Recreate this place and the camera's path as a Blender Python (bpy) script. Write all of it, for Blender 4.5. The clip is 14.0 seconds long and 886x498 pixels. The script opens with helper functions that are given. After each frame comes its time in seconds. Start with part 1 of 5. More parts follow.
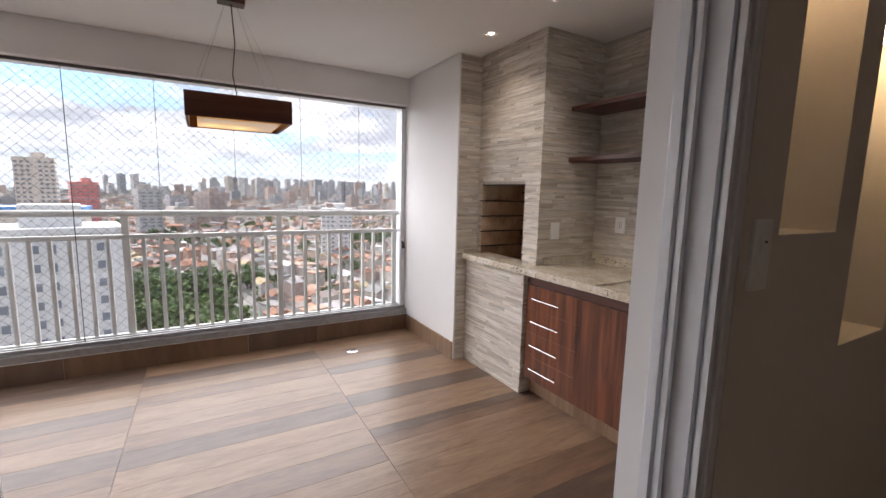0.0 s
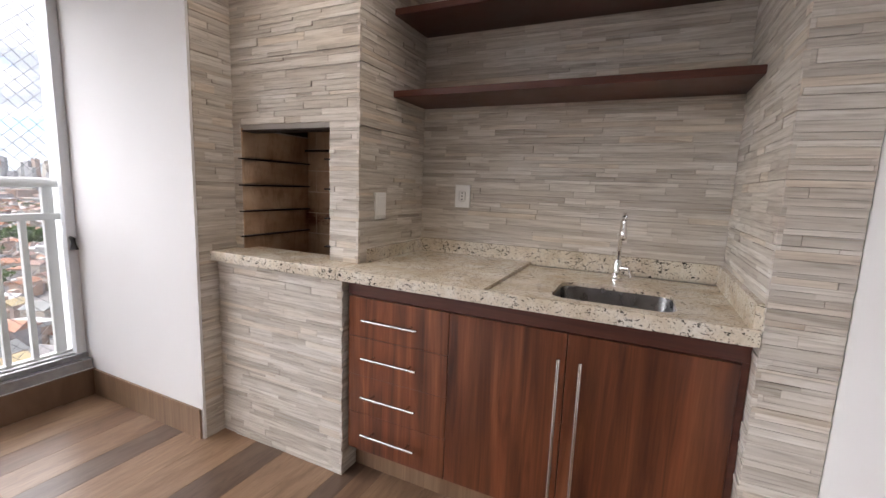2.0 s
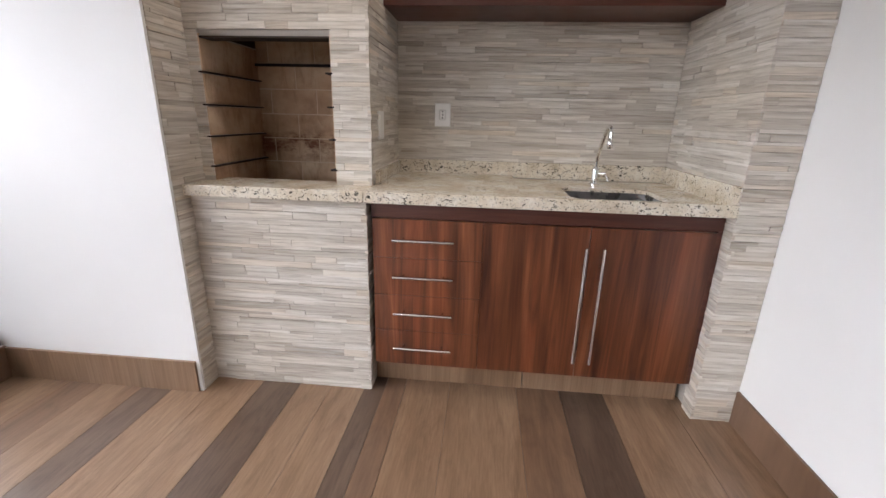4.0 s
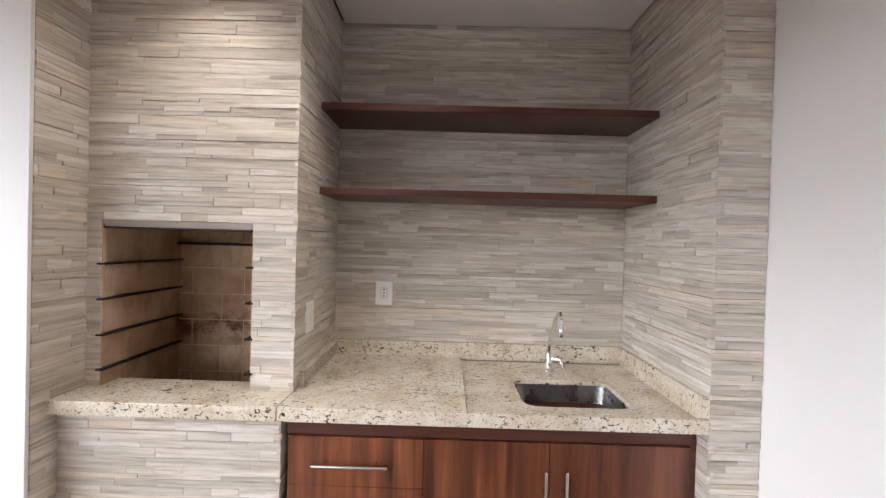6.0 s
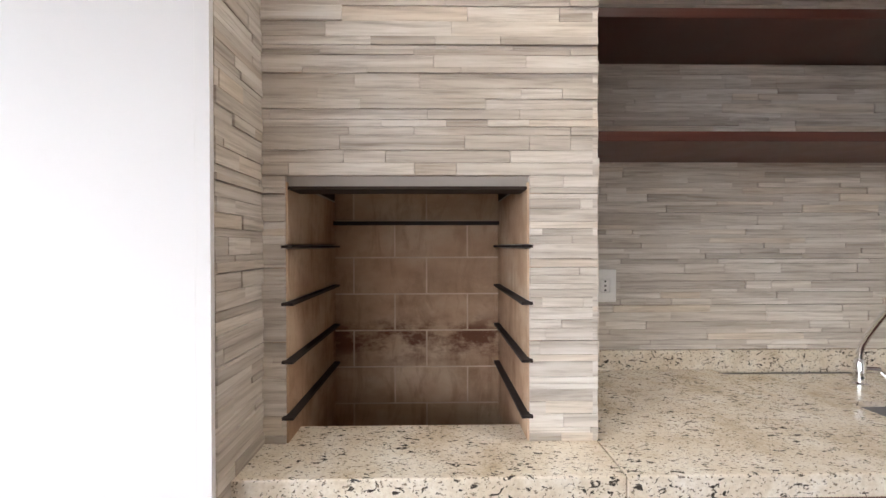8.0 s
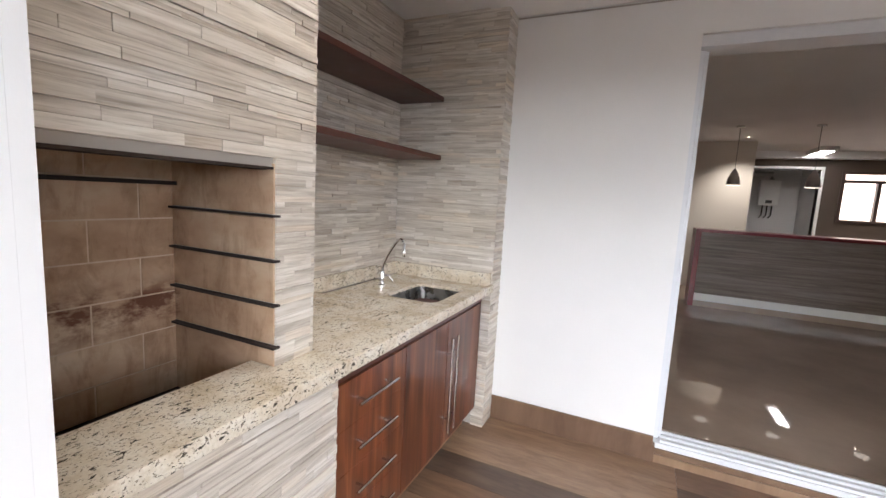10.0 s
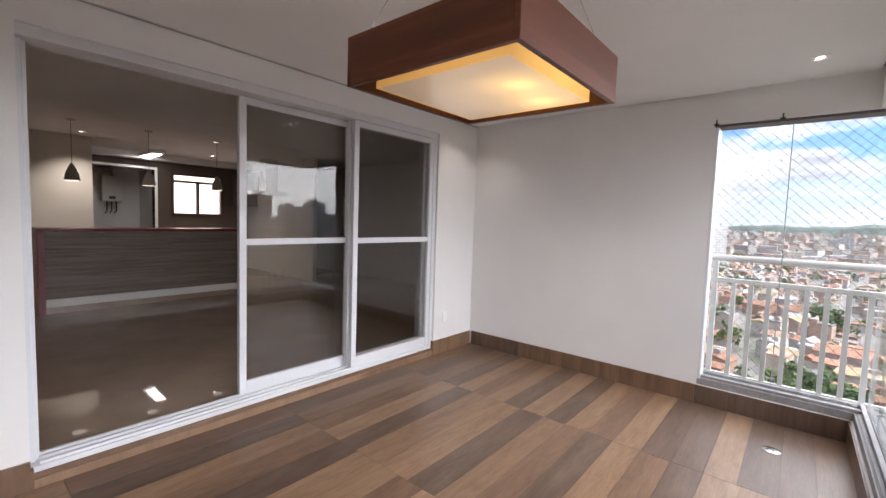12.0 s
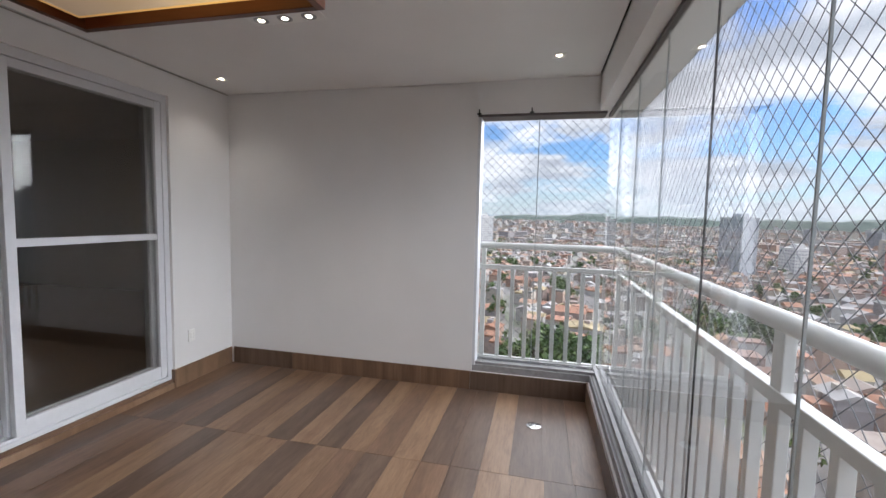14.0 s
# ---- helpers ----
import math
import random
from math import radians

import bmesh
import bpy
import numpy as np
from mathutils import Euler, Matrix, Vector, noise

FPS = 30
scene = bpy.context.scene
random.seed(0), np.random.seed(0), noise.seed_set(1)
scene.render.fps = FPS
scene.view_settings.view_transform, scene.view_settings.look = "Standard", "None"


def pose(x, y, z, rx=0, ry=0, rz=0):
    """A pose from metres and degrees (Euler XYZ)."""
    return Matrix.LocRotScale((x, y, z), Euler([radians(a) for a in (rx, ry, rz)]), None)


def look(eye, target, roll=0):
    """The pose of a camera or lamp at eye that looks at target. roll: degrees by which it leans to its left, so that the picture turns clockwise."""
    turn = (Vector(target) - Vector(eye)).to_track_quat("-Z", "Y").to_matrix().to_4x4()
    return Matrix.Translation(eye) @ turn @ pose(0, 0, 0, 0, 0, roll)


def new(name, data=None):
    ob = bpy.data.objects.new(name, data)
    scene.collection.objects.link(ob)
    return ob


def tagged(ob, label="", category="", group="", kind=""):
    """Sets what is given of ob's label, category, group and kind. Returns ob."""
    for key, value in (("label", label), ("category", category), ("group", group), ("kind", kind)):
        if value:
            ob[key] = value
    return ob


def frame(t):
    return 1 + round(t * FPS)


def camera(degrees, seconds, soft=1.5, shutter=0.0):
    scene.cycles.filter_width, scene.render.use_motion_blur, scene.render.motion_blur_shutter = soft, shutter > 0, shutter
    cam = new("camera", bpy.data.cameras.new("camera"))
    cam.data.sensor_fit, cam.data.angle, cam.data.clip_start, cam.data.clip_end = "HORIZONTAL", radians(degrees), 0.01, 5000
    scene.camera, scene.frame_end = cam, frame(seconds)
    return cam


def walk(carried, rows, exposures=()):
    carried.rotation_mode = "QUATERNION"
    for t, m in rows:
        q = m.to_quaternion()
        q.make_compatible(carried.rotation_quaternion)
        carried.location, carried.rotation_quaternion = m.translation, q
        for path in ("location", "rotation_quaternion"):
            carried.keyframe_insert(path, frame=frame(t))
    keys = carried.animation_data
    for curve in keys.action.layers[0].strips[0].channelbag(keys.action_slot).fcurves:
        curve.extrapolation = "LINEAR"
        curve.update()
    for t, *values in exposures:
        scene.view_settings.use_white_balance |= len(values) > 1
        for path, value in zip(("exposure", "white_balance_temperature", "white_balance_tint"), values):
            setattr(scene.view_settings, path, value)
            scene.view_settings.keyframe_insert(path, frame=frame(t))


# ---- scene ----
cam = camera(92.5, 14.0)
PATH = [
    (0, (2.733, -0.678, 1.383), (3.712, 1.046, 1.120), 1.3),
    (0.5, (2.993, -0.287, 1.357), (4.134, 1.332, 1.079), 1.4),
    (1, (3.191, -0.043, 1.320), (4.556, 1.393, 1.048), 1.7),
    (1.5, (3.243, 0.200, 1.275), (4.856, 1.352, 1.007), 2.0),
    (2, (3.288, 0.444, 1.23), (5.077, 1.289, 0.94), 2.2),
    (2.5, (3.281, 0.739, 1.194), (5.149, 1.326, 0.788), 2.0),
    (4.8, (2.909, 1.08, 1.169), (4.847, 1.104, 0.676), 1.8),
    (5, (2.986, 1.086, 1.211), (4.942, 1.096, 0.794), 1.8),
    (5.5, (3.125, 1.048, 1.332), (5.113, 1.046, 1.113), 1.7),
    (6, (3.249, 0.987, 1.427), (5.248, 1.001, 1.402), 1.6),
    (6.5, (3.389, 1.03, 1.427), (5.386, 1.079, 1.519), 1.6),
    (7, (3.546, 1.303, 1.349), (5.542, 1.381, 1.437), 1.4),
    (7.2, (3.61, 1.437, 1.325), (5.607, 1.52, 1.39), 1.2),
    (9.3, (3.877, 2.291, 1.329), (5.615, 1.35, 1.024), 1.8),
    (9.5, (3.811, 2.355, 1.365), (5.361, 1.13, 1.057), 2.8),
    (9.8, (3.773, 2.463, 1.381), (4.936, 0.856, 1.126), 2.8),
    (10, (3.811, 2.498, 1.406), (4.65, 0.7, 1.154), 3.1),
    (10.5, (3.879, 2.587, 1.4), (3.88, 0.596, 1.206), 2.8),
    (11, (3.941, 2.66, 1.417), (3.189, 0.815, 1.242), 2.5),
    (11.5, (3.901, 2.754, 1.42), (2.684, 1.175, 1.262), 2.3),
    (12, (3.89, 2.813, 1.41), (2.363, 1.529, 1.269), 1.9),
    (12.5, (3.866, 2.865, 1.406), (2.141, 1.863, 1.266), 1.7),
    (13, (3.811, 2.879, 1.391), (1.965, 2.12, 1.254), 1.6),
    (13.5, (3.663, 2.848, 1.384), (1.755, 2.269, 1.239), 1.5),
    (14, (3.351, 2.764, 1.403), (1.408, 2.315, 1.25), 1.3),
]
EXPOSURES = [(0.0, 1.5, 6500, 18), (1.0, 1.48, 6500, 18), (2.5, 1.8, 6350, 17), (5.0, 1.85, 6200, 15), (6.0, 2.18, 6250, 15), (7.0, 2.25, 6300, 15), (9.5, 1.85, 6200, 14), (10.0, 2.05, 6200, 14),
             (11.0, 1.95, 6250, 16), (12.0, 1.6, 6350, 17), (13.0, 1.22, 6450, 17), (14.0, 1.08, 6150, 14)]
walk(cam, [(t, look(eye, target, roll)) for t, eye, target, roll in PATH], EXPOSURES)

# ---- world and sun ----
SUN_ELEV, SUN_HEAD = radians(28), radians(-24)


def make_world():
    w = bpy.data.worlds.new("sky")
    scene.world = w
    w.use_nodes = True
    nt = w.node_tree
    nt.nodes.clear()
    N = nt.nodes.new
    L = nt.links.new
    out = N("ShaderNodeOutputWorld")
    bg = N("ShaderNodeBackground")
    bg.inputs[1].default_value = 0.051
    sky = N("ShaderNodeTexSky")
    sky.sky_type = 'NISHITA'
    sky.sun_disc = False
    sky.sun_elevation = SUN_ELEV
    sky.sun_rotation = SUN_HEAD
    sky.air_density = 1.1
    sky.dust_density = 0.2
    geo = N("ShaderNodeTexCoord")
    sep = N("ShaderNodeSeparateXYZ")
    L(geo.outputs["Generated"], sep.inputs[0])
    # flat cloud deck: direction divided by height
    zz = N("ShaderNodeMath"); zz.operation = 'MAXIMUM'; zz.inputs[1].default_value = 0.0
    L(sep.outputs[2], zz.inputs[0])
    za = N("ShaderNodeMath"); za.operation = 'ADD'; za.inputs[1].default_value = 0.16
    L(zz.outputs[0], za.inputs[0])
    dx = N("ShaderNodeMath"); dx.operation = 'DIVIDE'
    dy = N("ShaderNodeMath"); dy.operation = 'DIVIDE'
    L(sep.outputs[0], dx.inputs[0]); L(za.outputs[0], dx.inputs[1])
    L(sep.outputs[1], dy.inputs[0]); L(za.outputs[0], dy.inputs[1])
    com = N("ShaderNodeCombineXYZ")
    L(dx.outputs[0], com.inputs[0]); L(dy.outputs[0], com.inputs[1])
    com.inputs[2].default_value = 3.7
    n1 = N("ShaderNodeTexNoise")
    n1.inputs["Scale"].default_value = 1.15
    n1.inputs["Detail"].default_value = 9
    n1.inputs["Roughness"].default_value = 0.56
    L(com.outputs[0], n1.inputs["Vector"])
    cover = N("ShaderNodeMapRange")
    cover.inputs[1].default_value, cover.inputs[2].default_value = 0.40, 0.49
    L(n1.outputs["Fac"], cover.inputs[0])
    n2 = N("ShaderNodeTexNoise")
    n2.inputs["Scale"].default_value = 2.1
    n2.inputs["Detail"].default_value = 6
    off = N("ShaderNodeVectorMath"); off.operation = 'ADD'; off.inputs[1].default_value = (5.2, 1.3, 0)
    L(com.outputs[0], off.inputs[0]); L(off.outputs[0], n2.inputs["Vector"])
    shade = N("ShaderNodeValToRGB")
    shade.color_ramp.elements[0].position, shade.color_ramp.elements[1].position = 0.38, 0.62
    shade.color_ramp.elements[0].color = (4.8, 5.2, 5.8, 1)
    shade.color_ramp.elements[1].color = (10.2, 10.3, 10.6, 1)
    L(n2.outputs["Fac"], shade.inputs[0])
    mix = N("ShaderNodeMix"); mix.data_type = 'RGBA'
    blue = N("ShaderNodeMix"); blue.data_type = 'RGBA'; blue.blend_type = 'MULTIPLY'
    blue.inputs[0].default_value = 1.0
    blue.inputs[7].default_value = (0.72, 0.98, 1.4, 1)
    L(sky.outputs[0], blue.inputs[6])
    L(cover.outputs[0], mix.inputs[0]); L(blue.outputs[2], mix.inputs[6]); L(shade.outputs[0], mix.inputs[7])
    # pale band of haze at the horizon
    hz = N("ShaderNodeMapRange"); hz.inputs[1].default_value, hz.inputs[2].default_value = 0.0, 0.13
    hz.inputs[3].default_value, hz.inputs[4].default_value = 0.75, 0.0
    L(sep.outputs[2], hz.inputs[0])
    mx2 = N("ShaderNodeMix"); mx2.data_type = 'RGBA'
    mx2.inputs[7].default_value = (7.6, 8.5, 9.3, 1)
    L(hz.outputs[0], mx2.inputs[0]); L(mix.outputs[2], mx2.inputs[6])
    # the deck is brighter overhead than near the horizon
    up = N("ShaderNodeMath"); up.operation = 'MULTIPLY_ADD'
    up.inputs[1].default_value, up.inputs[2].default_value = 0.8, 1.0
    L(zz.outputs[0], up.inputs[0])
    lift = N("ShaderNodeMix"); lift.data_type = 'RGBA'; lift.blend_type = 'MULTIPLY'
    lift.inputs[0].default_value = 1.0
    L(mx2.outputs[2], lift.inputs[6]); L(up.outputs[0], lift.inputs[7])
    L(lift.outputs[2], bg.inputs[0])
    L(bg.outputs[0], out.inputs[0])


make_world()
# 120 degrees wide: a fill standing in for sky light through the glazing
sun = new("sun", bpy.data.lights.new("sun", "SUN"))
sun.data.energy, sun.data.angle, sun.data.color = 5.0, radians(120), (1.0, 0.985, 0.96)
sun.matrix_world = look((0, 0, 0), (-math.sin(SUN_HEAD) * math.cos(SUN_ELEV), -math.cos(SUN_HEAD) * math.cos(SUN_ELEV), -math.sin(SUN_ELEV)))

# ---- materials ----


class Nodes:
    """A small builder for one node material."""

    def __init__(self, name, rough=0.5, metal=0.0, spec=0.5):
        self.m = bpy.data.materials.new(name)
        self.m.use_nodes = True
        self.t = self.m.node_tree
        self.b = self.t.nodes["Principled BSDF"]
        self.b.inputs["Roughness"].default_value = rough
        self.b.inputs["Metallic"].default_value = metal
        self.b.inputs["Specular IOR Level"].default_value = spec

    def n(self, kind, **kw):
        nd = self.t.nodes.new("ShaderNode" + kind)
        for k, v in kw.items():
            nd.inputs[k].default_value = v
        return nd

    def l(self, a, b):
        self.t.links.new(a, b)

    def pos(self, sx=1, sy=1, sz=1, rnd=0.0):
        """World position, stretched; rnd shifts it piece by piece."""
        g = self.n("NewGeometry")
        m = self.t.nodes.new("ShaderNodeVectorMath")
        m.operation = 'MULTIPLY'
        m.inputs[1].default_value = (sx, sy, sz)
        self.l(g.outputs["Position"], m.inputs[0])
        if not rnd:
            return m.outputs[0]
        a = self.t.nodes.new("ShaderNodeVectorMath")
        a.operation = 'ADD'
        s = self.t.nodes.new("ShaderNodeVectorMath")
        s.operation = 'SCALE'
        s.inputs[0].default_value = (rnd, rnd * 0.7, rnd * 1.3)
        self.l(self.rand(), s.inputs["Scale"])
        self.l(m.outputs[0], a.inputs[0])
        self.l(s.outputs[0], a.inputs[1])
        return a.outputs[0]

    def rand(self):
        """A number that differs from piece to piece."""
        o = self.n("ObjectInfo")
        g = self.n("NewGeometry")
        a = self.t.nodes.new("ShaderNodeMath")
        a.operation = 'ADD'
        self.l(o.outputs["Random"], a.inputs[0])
        self.l(g.outputs["Random Per Island"], a.inputs[1])
        f = self.t.nodes.new("ShaderNodeMath")
        f.operation = 'FRACT'
        self.l(a.outputs[0], f.inputs[0])
        return f.outputs[0]

    def noise(self, vec, scale, detail=4, rough=0.55, dist=0.0):
        nd = self.n("TexNoise", Scale=scale, Detail=detail, Roughness=rough, Distortion=dist)
        self.l(vec, nd.inputs["Vector"])
        return nd.outputs["Fac"]

    def ramp(self, fac, *stops):
        nd = self.n("ValToRGB")
        el = nd.color_ramp.elements
        while len(el) < len(stops):
            el.new(0.5)
        for e, (p, c) in zip(el, stops):
            e.position, e.color = p, (*c, 1) if len(c) == 3 else c
        self.l(fac, nd.inputs[0])
        return nd.outputs[0]

    def mix(self, fac, a, b, mode='MIX'):
        nd = self.n("Mix")
        nd.data_type, nd.blend_type = 'RGBA', mode
        for sock, v in ((nd.inputs[0], fac), (nd.inputs[6], a), (nd.inputs[7], b)):
            if isinstance(v, (int, float)):
                sock.default_value = v
            elif isinstance(v, tuple):
                sock.default_value = (*v, 1)
            else:
                self.l(v, sock)
        return nd.outputs[2]

    def color(self, c):
        if isinstance(c, tuple):
            self.b.inputs["Base Color"].default_value = (*c, 1)
        else:
            self.l(c, self.b.inputs["Base Color"])
        return self

    def rough(self, fac, lo, hi):
        r = self.n("MapRange")
        r.inputs[3].default_value, r.inputs[4].default_value = lo, hi
        self.l(fac, r.inputs[0])
        self.l(r.outputs[0], self.b.inputs["Roughness"])

    def bump(self, h, strength=0.3, dist=0.002):
        b = self.n("Bump", Strength=strength, Distance=dist)
        self.l(h, b.inputs["Height"])
        self.l(b.outputs[0], self.b.inputs["Normal"])
        return self.m


def plaster(name, c, var=0.03):
    k = Nodes(name, 0.75, 0, 0.3)
    big = k.noise(k.pos(), 1.1, 3)
    fine = k.noise(k.pos(), 160, 3)
    lo = tuple(v * (1 - 2 * var) for v in c)
    k.color(k.ramp(big, (0.3, lo), (0.7, c)))
    return k.bump(k.mix(0.5, fine, k.noise(k.pos(), 22, 3)), 0.12, 0.002)


def plain(name, c, rough=0.5, metal=0.0, var=0.06, scale=30, bump=0.05, spec=0.5):
    k = Nodes(name, rough, metal, spec)
    f = k.noise(k.pos(), scale, 4)
    k.color(k.ramp(f, (0.3, tuple(v * (1 - var) for v in c)), (0.7, tuple(min(1, v * (1 + var)) for v in c))))
    k.rough(k.noise(k.pos(), scale * 0.3, 3), max(0.02, rough - 0.08), min(1, rough + 0.08))
    return k.bump(f, bump, 0.001)


def make_stone():
    """Split-stone look: pale strips with fine streaks that run along the courses."""
    k = Nodes("split_stone", 0.6, 0, 0.35)
    r = k.rand()
    grain = k.noise(k.pos(6, 6, 130, 9), 1.0, 5, 0.6, 0.5)
    band = k.noise(k.pos(2.6, 2.6, 42, 6), 1.0, 4, 0.6, 0.8)
    cloud = k.noise(k.pos(2.2, 2.2, 5), 1.0, 4)
    base = k.ramp(r, (0.0, (0.56, 0.525, 0.475)), (0.2, (0.66, 0.625, 0.57)), (0.5, (0.72, 0.69, 0.64)), (0.8, (0.81, 0.785, 0.74)), (0.92, (0.75, 0.68, 0.585)), (1.0, (0.56, 0.52, 0.475)))
    c = k.mix(0.9, base, k.ramp(band, (0.32, (0.66, 0.63, 0.60)), (0.5, (0.92, 0.90, 0.88)), (0.62, (1.0, 1.0, 1.0))), 'MULTIPLY')
    c = k.mix(0.75, c, k.ramp(grain, (0.32, (0.60, 0.57, 0.54)), (0.48, (0.92, 0.91, 0.89)), (0.6, (1.0, 1.0, 1.0))), 'MULTIPLY')
    c = k.mix(0.7, c, k.ramp(cloud, (0.35, (0.91, 0.87, 0.81)), (0.6, (1.0, 1.0, 1.0))), 'MULTIPLY')
    k.color(c)
    return k.bump(k.mix(0.4, grain, band), 0.4, 0.003)


def make_granite():
    k = Nodes("cream_granite", 0.22, 0, 0.5)
    p = k.pos()
    cloud = k.noise(p, 9, 5, 0.6)
    base = k.ramp(cloud, (0.28, (0.56, 0.47, 0.34)), (0.48, (0.72, 0.65, 0.53)), (0.7, (0.82, 0.79, 0.71)))
    fine = k.noise(p, 120, 3, 0.7)
    base = k.mix(0.5, base, k.ramp(fine, (0.35, (0.75, 0.70, 0.62)), (0.6, (1, 1, 1))), 'MULTIPLY')
    n2 = k.noise(k.pos(1.9, 0.8, 1.2), 62, 2.5, 0.55, 1.1)
    crowd = k.noise(p, 7, 3)
    spots = k.ramp(k.mix(0.16, n2, crowd), (0.375, (1, 1, 1)), (0.41, (0, 0, 0)))
    n3 = k.noise(k.pos(1.8, 1, 1.3), 145, 2, 0.5, 0.3)
    spots2 = k.ramp(n3, (0.33, (1, 1, 1)), (0.39, (0, 0, 0)))
    c = k.mix(spots, base, (0.055, 0.05, 0.042))
    c = k.mix(spots2, c, (0.24, 0.20, 0.15))
    k.color(c)
    return k.bump(fine, 0.03, 0.0005)


def make_wood(name, a, b, c, vertical=True, rough=0.35, scale=1.0, rnd=3):
    k = Nodes(name, rough, 0, 0.5)
    st = (26, 26, 1.6) if vertical else (1.6, 1.6, 40)
    st = tuple(s * scale for s in st)
    band = k.noise(k.pos(*st, rnd), 0.55, 5, 0.6, 1.2)
    fine = k.noise(k.pos(st[0] * 7, st[1] * 7, st[2] * (3 if vertical else 7)), 1.0, 4, 0.6)
    col = k.ramp(band, (0.28, a), (0.5, b), (0.72, c))
    if vertical:
        broad = k.noise(k.pos(7, 7, 0.5), 1.0, 3, 0.5, 0.6)
        col = k.mix(0.85, col, k.ramp(broad, (0.3, (0.55, 0.5, 0.46)), (0.5, (1, 1, 1)), (0.68, (1.55, 1.5, 1.4))), 'MULTIPLY')
    k.color(k.mix(0.55, col, k.ramp(fine, (0.3, (0.62, 0.58, 0.55)), (0.65, (1, 1, 1))), 'MULTIPLY'))
    k.rough(fine, rough - 0.07, rough + 0.1)
    return k.bump(fine, 0.12, 0.0006)


def make_floor_tile(name, a, b, rough=0.33):
    """Wood-look porcelain plank; the grain runs along x."""
    k = Nodes(name, rough, 0, 0.5)
    r = k.rand()
    band = k.noise(k.pos(1.5, 11, 1, 7), 1.0, 5, 0.6, 0.8)
    fine = k.noise(k.pos(9, 120, 1, 3), 1.0, 4, 0.65)
    wear = k.noise(k.pos(4, 13, 1, 11), 1.0, 5, 0.7, 0.7)
    col = k.ramp(band, (0.3, a), (0.7, b))
    tone = k.ramp(r, (0.0, (0.82, 0.81, 0.80)), (0.5, (1, 1, 1)), (1.0, (0.92, 0.9, 0.86)))
    col = k.mix(0.8, col, tone, 'MULTIPLY')
    col = k.mix(0.6, col, k.ramp(fine, (0.32, (0.68, 0.65, 0.62)), (0.6, (1, 1, 1))), 'MULTIPLY')
    col = k.mix(0.55, col, k.ramp(wear, (0.36, (0.62, 0.58, 0.55)), (0.5, (0.95, 0.94, 0.93)), (0.66, (1.12, 1.12, 1.1))), 'MULTIPLY')
    k.color(col)
    k.rough(wear, rough - 0.1, rough + 0.1)
    return k.bump(fine, 0.12, 0.0008)


def make_firebrick():
    k = Nodes("sooty_firebrick", 0.9, 0, 0.1)
    soot = k.noise(k.pos(2.5, 2.5, 4), 1.3, 5, 0.6)
    stain = k.noise(k.pos(14, 14, 5), 1.0, 5, 0.7, 1.0)
    col = k.ramp(soot, (0.28, (0.37, 0.235, 0.15)), (0.48, (0.52, 0.365, 0.245)), (0.68, (0.64, 0.50, 0.36)))
    col = k.mix(0.5, col, k.ramp(stain, (0.32, (0.45, 0.36, 0.30)), (0.52, (1, 1, 1))), 'MULTIPLY')
    tone = k.ramp(k.rand(), (0, (0.85, 0.82, 0.8)), (1, (1, 1, 1)))
    col = k.mix(0.7, col, tone, 'MULTIPLY')
    # reddish scorch mark one course above the hearth
    sep = k.n("SeparateXYZ")
    k.l(k.pos(), sep.inputs[0])
    lo = k.n("MapRange")
    lo.inputs[1].default_value, lo.inputs[2].default_value = 0.93, 1.01
    k.l(sep.outputs[2], lo.inputs[0])
    hi = k.n("MapRange")
    hi.inputs[1].default_value, hi.inputs[2].default_value = 1.12, 1.06
    k.l(sep.outputs[2], hi.inputs[0])
    deep = k.n("MapRange")
    deep.inputs[1].default_value, deep.inputs[2].default_value = 5.1, 5.13
    k.l(sep.outputs[0], deep.inputs[0])
    scorch = k.mix(1.0, k.mix(1.0, lo.outputs[0], hi.outputs[0], 'MULTIPLY'), k.ramp(k.noise(k.pos(9, 9, 16), 1.0, 5, 0.7), (0.42, (0, 0, 0)), (0.58, (0.9, 0.9, 0.9))), 'MULTIPLY')
    k.color(k.mix(k.mix(1.0, scorch, deep.outputs[0], 'MULTIPLY'), col, (0.13, 0.045, 0.028)))
    return k.bump(stain, 0.3, 0.002)


def make_glass(name, tint, gloss=1.0, f0=0.04):
    m = bpy.data.materials.new(name)
    m.use_nodes = True
    t = m.node_tree
    t.nodes.clear()
    out = t.nodes.new("ShaderNodeOutputMaterial")
    tr = t.nodes.new("ShaderNodeBsdfTransparent")
    tr.inputs[0].default_value = (*tint, 1)
    gl = t.nodes.new("ShaderNodeBsdfGlossy")
    gl.inputs["Roughness"].default_value = 0.0
    gl.inputs[0].default_value = (gloss, gloss, gloss, 1)
    # mirror share: 4 % face on, rising steeply towards grazing
    lw = t.nodes.new("ShaderNodeLayerWeight")
    lw.inputs[0].default_value = 0.5
    pw = t.nodes.new("ShaderNodeMath")
    pw.operation = 'POWER'
    pw.inputs[1].default_value = 5.0
    t.links.new(lw.outputs["Facing"], pw.inputs[0])
    fr = t.nodes.new("ShaderNodeMath")
    fr.operation = 'MULTIPLY_ADD'
    fr.inputs[1].default_value, fr.inputs[2].default_value = 0.9, f0
    t.links.new(pw.outputs[0], fr.inputs[0])
    mx = t.nodes.new("ShaderNodeMixShader")
    t.links.new(fr.outputs[0], mx.inputs[0])
    t.links.new(tr.outputs[0], mx.inputs[1])
    t.links.new(gl.outputs[0], mx.inputs[2])
    t.links.new(mx.outputs[0], out.inputs[0])
    return m


